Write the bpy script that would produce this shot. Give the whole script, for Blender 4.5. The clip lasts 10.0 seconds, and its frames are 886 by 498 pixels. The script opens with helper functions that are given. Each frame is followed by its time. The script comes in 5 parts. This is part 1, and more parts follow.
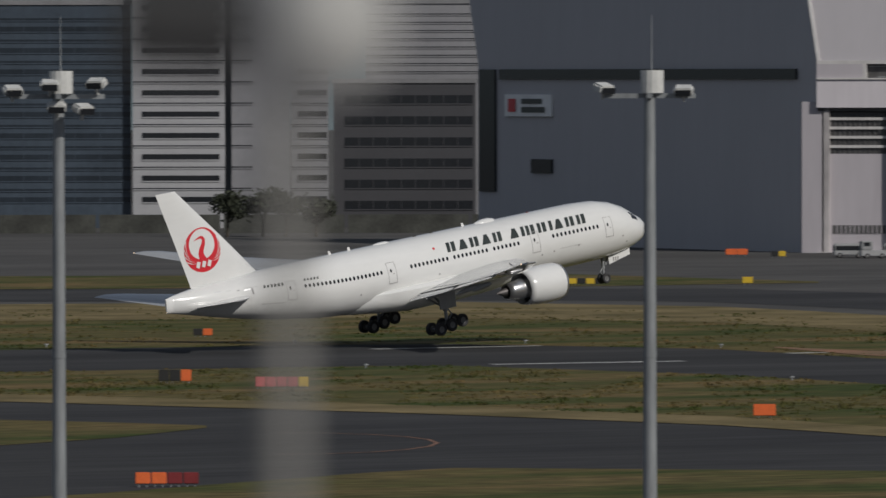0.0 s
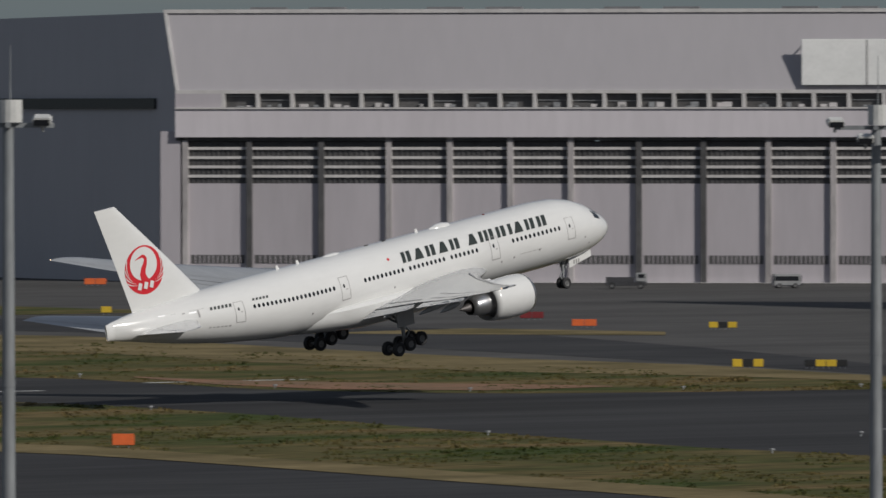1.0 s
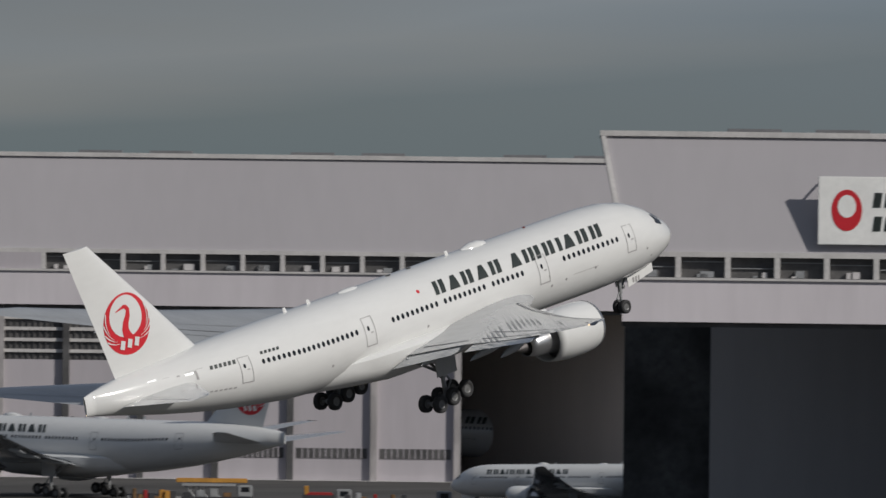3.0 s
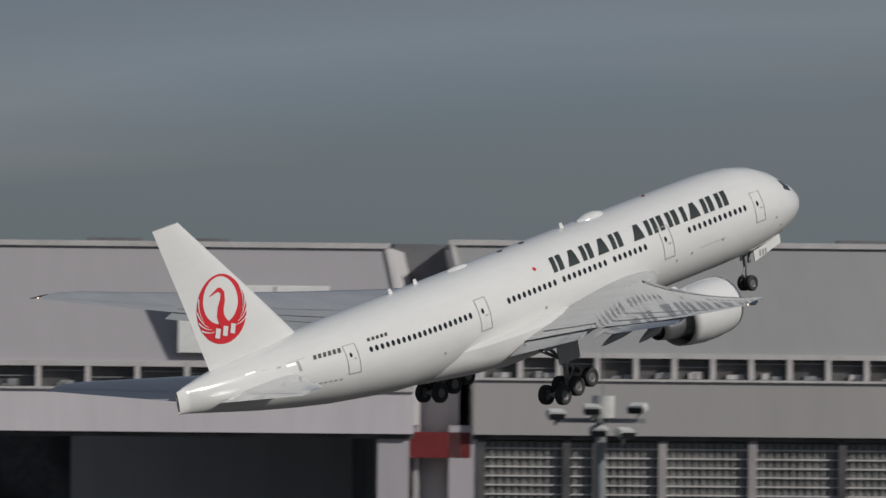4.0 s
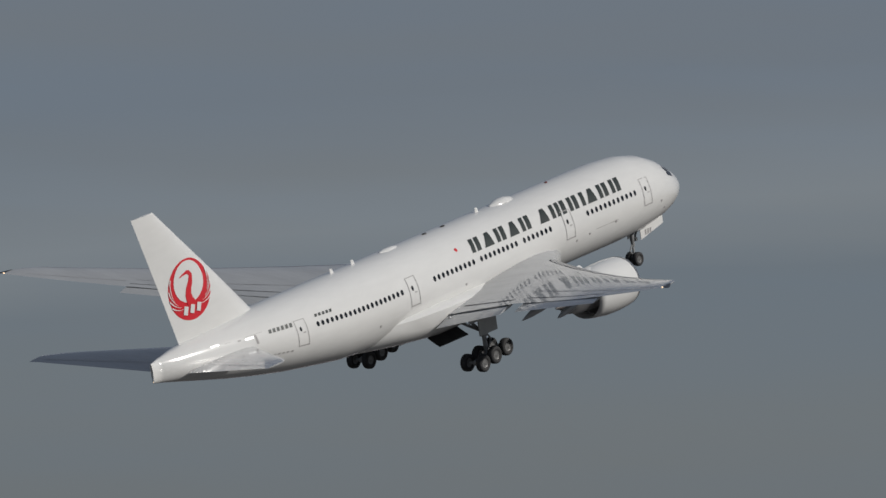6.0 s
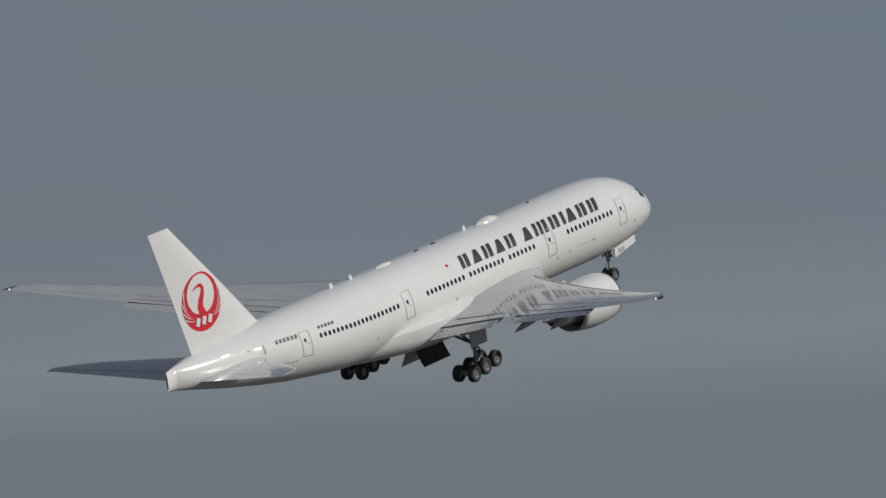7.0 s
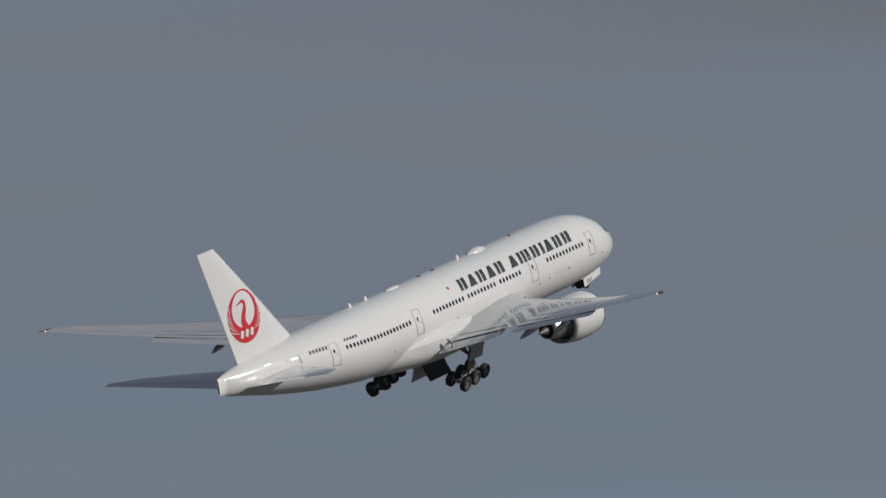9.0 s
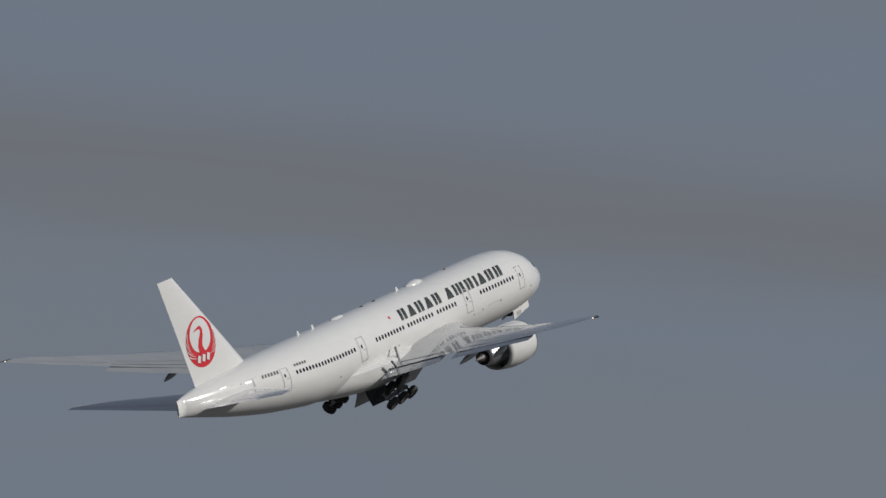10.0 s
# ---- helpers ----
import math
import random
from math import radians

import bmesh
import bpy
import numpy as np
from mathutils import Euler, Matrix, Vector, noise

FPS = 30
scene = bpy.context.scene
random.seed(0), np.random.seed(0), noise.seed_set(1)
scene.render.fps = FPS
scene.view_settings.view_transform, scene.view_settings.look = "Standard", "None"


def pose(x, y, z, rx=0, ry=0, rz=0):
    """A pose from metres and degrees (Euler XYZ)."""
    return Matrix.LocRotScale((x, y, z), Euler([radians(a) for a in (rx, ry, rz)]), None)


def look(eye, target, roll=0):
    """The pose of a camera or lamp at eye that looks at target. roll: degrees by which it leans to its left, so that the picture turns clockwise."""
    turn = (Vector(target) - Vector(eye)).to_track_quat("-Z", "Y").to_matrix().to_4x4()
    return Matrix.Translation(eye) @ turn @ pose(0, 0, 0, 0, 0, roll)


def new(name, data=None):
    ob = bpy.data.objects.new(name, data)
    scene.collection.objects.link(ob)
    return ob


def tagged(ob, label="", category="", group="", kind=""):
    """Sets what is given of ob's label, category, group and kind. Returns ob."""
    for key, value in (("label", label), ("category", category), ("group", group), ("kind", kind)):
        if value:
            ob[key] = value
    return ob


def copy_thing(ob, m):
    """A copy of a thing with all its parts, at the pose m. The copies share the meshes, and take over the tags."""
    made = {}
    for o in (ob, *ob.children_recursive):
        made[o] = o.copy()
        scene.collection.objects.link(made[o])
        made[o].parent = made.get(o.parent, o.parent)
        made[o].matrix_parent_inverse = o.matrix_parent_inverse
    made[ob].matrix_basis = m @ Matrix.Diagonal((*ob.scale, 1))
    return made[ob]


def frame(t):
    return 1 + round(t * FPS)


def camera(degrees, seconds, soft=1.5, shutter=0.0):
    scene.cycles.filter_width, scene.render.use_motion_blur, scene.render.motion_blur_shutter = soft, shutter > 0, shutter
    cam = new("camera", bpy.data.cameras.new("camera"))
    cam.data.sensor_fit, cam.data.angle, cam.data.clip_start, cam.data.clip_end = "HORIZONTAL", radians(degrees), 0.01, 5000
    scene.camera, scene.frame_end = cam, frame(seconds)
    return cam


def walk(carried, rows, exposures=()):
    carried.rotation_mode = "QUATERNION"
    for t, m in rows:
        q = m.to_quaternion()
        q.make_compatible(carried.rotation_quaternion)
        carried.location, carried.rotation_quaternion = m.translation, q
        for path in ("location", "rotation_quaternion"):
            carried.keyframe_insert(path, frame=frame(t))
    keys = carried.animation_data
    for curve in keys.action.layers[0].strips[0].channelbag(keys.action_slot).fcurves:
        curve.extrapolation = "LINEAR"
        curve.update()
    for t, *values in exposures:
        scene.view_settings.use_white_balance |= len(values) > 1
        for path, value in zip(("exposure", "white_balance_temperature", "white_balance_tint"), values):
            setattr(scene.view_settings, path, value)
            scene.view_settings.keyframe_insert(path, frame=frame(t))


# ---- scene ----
# The camera stands on a lookout deck and pans with the take-off.
cam = camera(4.9879, 10.0, 1.5, 0.15)
EYE = (0, 0, 27.007)
cam.data.dof.use_dof, cam.data.dof.focus_distance, cam.data.dof.aperture_fstop = True, 650, 11.5


def pan_pose(az, tilt, roll):
    """Azimuth from the y axis, tilt and roll in degrees."""
    a, t = radians(az), radians(tilt)
    way = Vector((math.sin(a) * math.cos(t), math.cos(a) * math.cos(t), math.sin(t)))
    return look(EYE, Vector(EYE) + way, roll)


# seconds, azimuth, tilt, roll
PANS = ((0, 33.435, -0.980, -0.079), (0.25, 34.274, -0.962, -0.066), (0.5, 35.139, -0.935, -0.054), (0.75, 36.110, -0.874, -0.081),
        (1, 37.047, -0.817, -0.039), (1.25, 37.773, -0.811, 0.237), (1.5, 38.479, -0.805, 0.537), (1.75, 39.323, -0.762, 0.666),
        (2, 40.237, -0.687, 0.741), (2.25, 41.187, -0.599, 0.848), (2.5, 42.236, -0.423, 0.888), (2.7, 43.188, -0.162, 0.809),
        (2.75, 43.414, -0.104, 0.790), (3, 44.436, 0.116, 0.697), (3.25, 45.335, 0.261, 0.614), (3.5, 46.189, 0.386, 0.554),
        (3.75, 47.077, 0.546, 0.532), (3.8, 47.266, 0.587, 0.533), (4, 48.034, 0.766, 0.553), (4.1, 48.576, 0.875, 0.644),
        (4.25, 49.391, 1.026, 0.785), (4.5, 50.660, 1.246, 0.989), (4.75, 51.619, 1.417, 1.090), (5, 52.517, 1.586, 1.125),
        (5.25, 53.628, 1.804, 1.096), (5.5, 54.714, 2.037, 1.055), (5.75, 55.576, 2.266, 1.072), (6, 56.382, 2.501, 1.094),
        (6.25, 57.270, 2.750, 1.093), (6.5, 58.204, 3.017, 1.078), (6.75, 59.159, 3.290, 1.048), (7, 60.111, 3.562, 1.000),
        (7.25, 61.034, 3.823, 0.932), (7.5, 61.903, 4.064, 0.841), (7.75, 62.710, 4.277, 0.727), (8, 63.512, 4.500, 0.595),
        (8.25, 64.359, 4.773, 0.437), (8.5, 65.205, 5.066, 0.278), (8.75, 65.999, 5.366, 0.142), (9, 66.804, 5.668, 0.033),
        (9.25, 67.700, 5.963, -0.026), (9.5, 68.587, 6.249, -0.057), (9.75, 69.370, 6.521, -0.072), (10, 70.122, 6.788, -0.078))
walk(cam, [(t, pan_pose(a, b, c)) for t, a, b, c in PANS],
     ((0, -0.10), (1, -0.04), (2, 0.0), (4, -0.08), (4.5, -0.14), (5, -0.18), (5.5, -0.14), (6, -0.03), (7.5, 0.04), (8, 0.07), (10, 0.07)))

# ---- world, sun ----
world = bpy.data.worlds.new("overcast_sky")
scene.world = world
world.use_nodes = True
wn, wl = world.node_tree.nodes, world.node_tree.links
sky = wn.new("ShaderNodeTexSky")
sky.sky_type, sky.sun_disc = "NISHITA", False
SUN_AZ, SUN_EL = radians(168), radians(33)
sky.sun_elevation, sky.sun_rotation = SUN_EL, SUN_AZ
coord = wn.new("ShaderNodeTexCoord")
stretch = wn.new("ShaderNodeMapping")
stretch.inputs["Scale"].default_value = (3.0, 3.0, 26.0)
stretch.inputs["Rotation"].default_value = (0.03, -0.05, 0)
clouds = wn.new("ShaderNodeTexNoise")
clouds.inputs["Scale"].default_value, clouds.inputs["Detail"].default_value = 1.3, 3.0
cloud_ramp = wn.new("ShaderNodeValToRGB")
cr = cloud_ramp.color_ramp
cr.elements[0].position, cr.elements[0].color = 0.37, (0.125, 0.154, 0.199, 1)
cr.elements[1].position, cr.elements[1].color = 0.63, (0.139, 0.151, 0.170, 1)
low = wn.new("ShaderNodeSeparateXYZ")
haze = wn.new("ShaderNodeValToRGB")
hz = haze.color_ramp
hz.elements[0].position = 0.0
hz.elements[1].position, hz.elements[1].color = 0.0175, (0, 0, 0, 1)
hz.elements[0].color = (1, 1, 1, 1)
e = hz.elements.new(0.0115)
e.color = (0.85, 0.85, 0.85, 1)
mixlow = wn.new("ShaderNodeMixRGB")
mixlow.inputs["Color2"].default_value = (0.094, 0.130, 0.160, 1)
addsky = wn.new("ShaderNodeMixRGB")
addsky.inputs["Fac"].default_value = 0.01
wl.new(coord.outputs["Generated"], stretch.inputs["Vector"])
wl.new(stretch.outputs["Vector"], clouds.inputs["Vector"])
veil_map = wn.new("ShaderNodeMapping")
veil_map.inputs["Scale"].default_value = (6.0, 6.0, 62.0)
veil_map.inputs["Rotation"].default_value = (0.05, 0.02, 0)
veils = wn.new("ShaderNodeTexNoise")
veils.inputs["Scale"].default_value, veils.inputs["Detail"].default_value, veils.inputs["Roughness"].default_value = 1.6, 5.0, 0.45
both = wn.new("ShaderNodeMixRGB")
both.inputs["Fac"].default_value = 0.5
wl.new(coord.outputs["Generated"], veil_map.inputs["Vector"])
wl.new(veil_map.outputs["Vector"], veils.inputs["Vector"])
wl.new(clouds.outputs["Fac"], both.inputs["Color1"])
wl.new(veils.outputs["Fac"], both.inputs["Color2"])
wl.new(both.outputs["Color"], cloud_ramp.inputs["Fac"])
wl.new(coord.outputs["Generated"], low.inputs["Vector"])
bank = [wn.new("ShaderNodeMath") for _ in range(4)]
for node, op, val in zip(bank, ("MAXIMUM", "SUBTRACT", "MULTIPLY", "SUBTRACT"), (0.669, 0.669, 0.17, 0)):
    node.operation = op
    node.inputs[1].default_value = val
wl.new(low.outputs["X"], bank[0].inputs[0])
wl.new(bank[0].outputs[0], bank[1].inputs[0])
wl.new(bank[1].outputs[0], bank[2].inputs[0])
wl.new(low.outputs["Z"], bank[3].inputs[0])
wl.new(bank[2].outputs[0], bank[3].inputs[1])
ripple = wn.new("ShaderNodeMath")
ripple.operation = "MULTIPLY_ADD"
ripple.inputs[1].default_value, ripple.inputs[2].default_value = 0.012, -0.006
height = wn.new("ShaderNodeMath")
wl.new(veils.outputs["Fac"], ripple.inputs[0])
wl.new(bank[3].outputs[0], height.inputs[0])
wl.new(ripple.outputs[0], height.inputs[1])
wl.new(height.outputs[0], haze.inputs["Fac"])
edge = wn.new("ShaderNodeValToRGB")
er = edge.color_ramp
er.elements[0].position, er.elements[0].color = 0.0125, (1, 1, 1, 1)
er.elements[1].position, er.elements[1].color = 0.030, (1, 1, 1, 1)
e = er.elements.new(0.019)
e.color = (1.22, 1.20, 1.17, 1)
wl.new(height.outputs[0], edge.inputs["Fac"])
lit_edge = wn.new("ShaderNodeMixRGB")
lit_edge.blend_type = "MULTIPLY"
lit_edge.inputs["Fac"].default_value = 1.0
thin = wn.new("ShaderNodeMapRange")
for key, val in (("From Min", 0.68), ("From Max", 0.80), ("To Min", 1.0), ("To Max", 0.22)):
    thin.inputs[key].default_value = val
weight = wn.new("ShaderNodeMath")
weight.operation = "MULTIPLY"
wl.new(low.outputs["X"], thin.inputs["Value"])
wl.new(haze.outputs["Color"], weight.inputs[0])
wl.new(thin.outputs["Result"], weight.inputs[1])
wl.new(weight.outputs[0], mixlow.inputs["Fac"])
wl.new(cloud_ramp.outputs["Color"], mixlow.inputs["Color1"])
wl.new(mixlow.outputs["Color"], addsky.inputs["Color1"])
wl.new(sky.outputs["Color"], addsky.inputs["Color2"])
tint = wn.new("ShaderNodeValToRGB")
tr_ = tint.color_ramp
tr_.elements[0].position, tr_.elements[0].color = 0.015, (1.03, 1.0, 0.94, 1)
tr_.elements[1].position, tr_.elements[1].color = 0.085, (0.985, 0.995, 1.045, 1)
e = tr_.elements.new(0.028)
e.color = (1.01, 1.03, 1.04, 1)
e = tr_.elements.new(0.042)
e.color = (0.965, 1.0, 1.04, 1)
tinted = wn.new("ShaderNodeMixRGB")
tinted.blend_type = "MULTIPLY"
tinted.inputs["Fac"].default_value = 1.0
wl.new(low.outputs["Z"], tint.inputs["Fac"])
wl.new(addsky.outputs["Color"], tinted.inputs["Color1"])
wl.new(tint.outputs["Color"], tinted.inputs["Color2"])
wl.new(tinted.outputs["Color"], lit_edge.inputs["Color1"])
wl.new(edge.outputs["Color"], lit_edge.inputs["Color2"])
# a long grey cloud streak higher up, sinking towards the right
lean = wn.new("ShaderNodeMath")
lean.operation = "MULTIPLY_ADD"
lean.inputs[1].default_value = 0.30
wl.new(low.outputs["X"], lean.inputs[0])
wl.new(low.outputs["Z"], lean.inputs[2])
fray = wn.new("ShaderNodeMath")
wl.new(lean.outputs[0], fray.inputs[0])
wl.new(ripple.outputs[0], fray.inputs[1])
streak_ramp = wn.new("ShaderNodeValToRGB")
sr = streak_ramp.color_ramp
sr.interpolation = "EASE"
sr.elements[0].position, sr.elements[0].color = 0.3930, (0, 0, 0, 1)
sr.elements[1].position, sr.elements[1].color = 0.4140, (0, 0, 0, 1)
e = sr.elements.new(0.4015)
e.color = (0.72, 0.72, 0.72, 1)
wl.new(fray.outputs[0], streak_ramp.inputs["Fac"])
streaked = wn.new("ShaderNodeMixRGB")
streaked.inputs["Color2"].default_value = (0.154, 0.155, 0.164, 1)
wl.new(streak_ramp.outputs["Color"], streaked.inputs["Fac"])
wl.new(lit_edge.outputs["Color"], streaked.inputs["Color1"])
wl.new(streaked.outputs["Color"], wn["Background"].inputs["Color"])
wn["Background"].inputs["Strength"].default_value = 0.92

sun = new("sun", bpy.data.lights.new("sun", "SUN"))
sun.data.energy, sun.data.angle, sun.data.color = 2.95, radians(1.0), (1.0, 0.96, 0.90)
SUN_DIR = Vector((math.sin(SUN_AZ) * math.cos(SUN_EL), math.cos(SUN_AZ) * math.cos(SUN_EL), math.sin(SUN_EL)))
sun.matrix_world = look(SUN_DIR * 100, (0, 0, 0))


# ---- materials ----
def mat(name, color, rough=0.6, metal=0.0, var=0.12, scale=0.3, bump=0.0, coat=0.0, streak=(1, 1, 1), fine=8.0, alt=None, island=0.0, spec=0.5):
    """A surface with two scales of variation; sizes in metres. alt: a second colour for large patches."""
    m = bpy.data.materials.new(name)
    m.use_nodes = True
    n, l = m.node_tree.nodes, m.node_tree.links
    b = n["Principled BSDF"]
    b.inputs["Roughness"].default_value, b.inputs["Metallic"].default_value = rough, metal
    b.inputs["Coat Weight"].default_value, b.inputs["Specular IOR Level"].default_value = coat, spec
    tc, mp = n.new("ShaderNodeTexCoord"), n.new("ShaderNodeMapping")
    mp.inputs["Scale"].default_value = streak
    l.new(tc.outputs["Object"], mp.inputs["Vector"])
    big, small = n.new("ShaderNodeTexNoise"), n.new("ShaderNodeTexNoise")
    big.inputs["Scale"].default_value, big.inputs["Detail"].default_value = scale, 4
    small.inputs["Scale"].default_value, small.inputs["Detail"].default_value = scale * fine, 5
    for k in (big, small):
        l.new(mp.outputs["Vector"], k.inputs["Vector"])
    mix = n.new("ShaderNodeMixRGB")
    mix.inputs["Color1"].default_value = (*color, 1)
    mix.inputs["Color2"].default_value = (*(alt or [c * (1 - 2 * var) for c in color]), 1)
    ramp = n.new("ShaderNodeMapRange")
    ramp.inputs["From Min"].default_value, ramp.inputs["From Max"].default_value = 0.36, 0.66
    l.new(big.outputs["Fac"], ramp.inputs["Value"])
    l.new(ramp.outputs["Result"], mix.inputs["Fac"])
    val = n.new("ShaderNodeMapRange")
    val.inputs["From Min"].default_value, val.inputs["From Max"].default_value = 0.3, 0.7
    val.inputs["To Min"].default_value, val.inputs["To Max"].default_value = 1 - var, 1 + var
    l.new(small.outputs["Fac"], val.inputs["Value"])
    mul = n.new("ShaderNodeVectorMath")
    mul.operation = "SCALE"
    l.new(mix.outputs["Color"], mul.inputs[0])
    l.new(val.outputs["Result"], mul.inputs["Scale"])
    last = mul.outputs["Vector"]
    if island:
        oi, r2, m2 = n.new("ShaderNodeObjectInfo"), n.new("ShaderNodeMapRange"), n.new("ShaderNodeVectorMath")
        m2.operation = "SCALE"
        r2.inputs["To Min"].default_value, r2.inputs["To Max"].default_value = 1 - island, 1 + island
        l.new(oi.outputs["Random"], r2.inputs["Value"])
        l.new(last, m2.inputs[0])
        l.new(r2.outputs["Result"], m2.inputs["Scale"])
        last = m2.outputs["Vector"]
    l.new(last, b.inputs["Base Color"])
    if bump:
        bp = n.new("ShaderNodeBump")
        bp.inputs["Strength"].default_value, bp.inputs["Distance"].default_value = 0.6, bump
        l.new(small.outputs["Fac"], bp.inputs["Height"])
        l.new(bp.outputs["Normal"], b.inputs["Normal"])
    return m


WHITE = mat("aircraft_white_paint", (0.70, 0.70, 0.69), 0.16, var=0.025, scale=0.25, coat=0.3, streak=(0.3, 1, 1))
WINGGREY = mat("wing_grey_paint", (0.37, 0.38, 0.39), 0.16, var=0.05, scale=0.4, coat=0.5, streak=(2, 0.3, 1))
BAREMETAL = mat("bare_metal", (0.62, 0.62, 0.63), 0.28, 0.9, var=0.06, scale=1)
DARKMETAL = mat("heat_stained_metal", (0.16, 0.15, 0.15), 0.6, 0.8, var=0.15, scale=1)
GEARGREY = mat("gear_grey_paint", (0.34, 0.35, 0.36), 0.45, 0.2, var=0.15, scale=1.5)
HUBGREY = mat("wheel_hub_grey", (0.17, 0.17, 0.17), 0.4, 0.2, var=0.1, scale=3)
RUBBER = mat("tyre_rubber", (0.035, 0.035, 0.037), 0.8, var=0.2, scale=2)
BAYDARK = mat("wheel_bay", (0.05, 0.05, 0.05), 0.7, var=0.2, scale=1)
GLASSDARK = mat("dark_window", (0.02, 0.022, 0.026), 0.12, var=0.1, scale=2)
TITLE = mat("dark_green_lettering", (0.030, 0.038, 0.036), 0.3, var=0.05, scale=1)
LIVERYRED = mat("livery_red", (0.60, 0.028, 0.04), 0.3, var=0.04, scale=0.6)
SEAM = mat("panel_seam", (0.36, 0.35, 0.35), 0.5, var=0.1, scale=1)
LAMPRED = mat("beacon_red", (0.16, 0.03, 0.03), 0.2, var=0.05)
WINGSEAM = mat("wing_panel_seam", (0.25, 0.25, 0.26), 0.5, var=0.1, scale=1)
GAP = mat("dark_flap_gap", (0.07, 0.07, 0.075), 0.7, var=0.1)
ASPHALT = mat("asphalt", (0.054, 0.054, 0.055), 0.9, var=0.2, scale=0.04, alt=(0.038, 0.038, 0.040), fine=9, spec=0.1, streak=(0.2, 1, 1))
APRON = mat("apron_concrete", (0.098, 0.095, 0.092), 0.9, var=0.14, scale=0.04, alt=(0.070, 0.068, 0.066), fine=9, spec=0.1, streak=(0.3, 1, 1))
RUNWAYM = mat("runway_asphalt", (0.056, 0.056, 0.057), 0.9, var=0.2, scale=0.06, alt=(0.034, 0.034, 0.035), fine=8, spec=0.1, streak=(0.08, 1, 1))
GRASS = mat("dry_grass", (0.045, 0.061, 0.017), 0.95, var=0.42, scale=0.055, bump=0.1, alt=(0.145, 0.105, 0.048), fine=9, spec=0.1, streak=(0.55, 1.5, 1))
STRAW = mat("straw_verge", (0.21, 0.165, 0.085), 0.95, var=0.22, scale=0.08, alt=(0.11, 0.09, 0.042), fine=8, spec=0.1)
EARTH = mat("red_earth", (0.25, 0.12, 0.065), 0.95, var=0.2, scale=0.08, alt=(0.16, 0.10, 0.05))
MARK = mat("worn_marking_white", (0.62, 0.62, 0.60), 0.7, var=0.2, scale=0.4)
MARKRED = mat("worn_marking_red", (0.5, 0.12, 0.12), 0.7, var=0.2, scale=0.4)
MARKYEL = mat("worn_marking_orange", (0.26, 0.125, 0.07), 0.7, var=0.2, scale=0.4)
PANEL = mat("pale_lilac_cladding", (0.48, 0.448, 0.475), 0.5, var=0.05, scale=0.08, streak=(1, 1, 0.2), island=0.04)
UPPER = mat("roof_slope_cladding", (0.405, 0.386, 0.405), 0.5, var=0.02, scale=0.05, streak=(1, 1, 0.15), fine=12)
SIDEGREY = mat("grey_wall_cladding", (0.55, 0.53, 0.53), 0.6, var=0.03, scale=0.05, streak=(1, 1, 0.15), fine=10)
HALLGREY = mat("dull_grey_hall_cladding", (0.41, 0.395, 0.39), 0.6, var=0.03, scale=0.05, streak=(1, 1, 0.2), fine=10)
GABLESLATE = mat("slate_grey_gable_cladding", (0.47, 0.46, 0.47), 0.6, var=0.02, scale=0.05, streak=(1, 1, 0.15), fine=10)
# colour lifted and warmed to make up for this gable's blue skylit shade
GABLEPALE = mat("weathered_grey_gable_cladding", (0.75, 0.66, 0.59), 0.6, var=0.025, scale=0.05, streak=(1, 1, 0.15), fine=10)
TRIM = mat("pale_metal_trim", (0.60, 0.58, 0.57), 0.45, var=0.08, scale=0.4)
UPPERGREY = mat("grey_slope_cladding", (0.325, 0.325, 0.327), 0.55, var=0.025, scale=0.05, streak=(1, 1, 0.15), fine=12)
HALLGLASS = mat("dusty_glazing", (0.115, 0.112, 0.112), 0.45, var=0.2, scale=0.5)
PALEGLASS = mat("pale_wired_glazing", (0.20, 0.205, 0.195), 0.4, var=0.2, scale=0.4)
LINTELM = mat("white_lintel_cladding", (0.66, 0.62, 0.65), 0.5, var=0.05, scale=0.08, streak=(1, 1, 0.2), island=0.04)
BUSH = mat("brown_bushes", (0.070, 0.068, 0.034), 0.95, var=0.25, scale=0.10, alt=(0.145, 0.102, 0.066), spec=0.05)
PILLAR = mat("weathered_pillar", (0.50, 0.47, 0.47), 0.6, var=0.2, scale=0.25, streak=(1, 1, 0.25))
DARKPILLAR = mat("dark_door_rail", (0.10, 0.098, 0.10), 0.6, var=0.2, scale=0.4)
# the unlit hall's shade is put into this dark colour
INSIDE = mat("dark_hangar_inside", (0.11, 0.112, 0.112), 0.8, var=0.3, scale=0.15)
ROOFM = mat("roof_sheet", (0.20, 0.20, 0.21), 0.7, var=0.1, scale=0.1)
BOARDW = mat("white_sign_board", (0.88, 0.88, 0.86), 0.5, var=0.05, scale=0.2)
FACADE = mat("pale_office_cladding", (0.23, 0.23, 0.245), 0.5, var=0.06, scale=0.1)
FACADEWHITE = mat("white_banded_cladding", (0.36, 0.36, 0.375), 0.5, var=0.05, scale=0.1)
BANDGLASS = mat("blue_tinted_band_glazing", (0.026, 0.034, 0.045), 0.2, var=0.15, scale=0.1)
FACADEDARK = mat("dark_glazed_facade", (0.058, 0.075, 0.098), 0.25, var=0.1, scale=0.1)
ORANGE = mat("orange_sign_box", (0.72, 0.14, 0.035), 0.5, var=0.08, scale=0.8)
FADEDORANGE = mat("faded_orange_sign_box", (0.74, 0.22, 0.13), 0.5, var=0.08, scale=0.8)
DEEPRED = mat("dark_red_sign_box", (0.20, 0.022, 0.025), 0.5, var=0.1, scale=0.8)
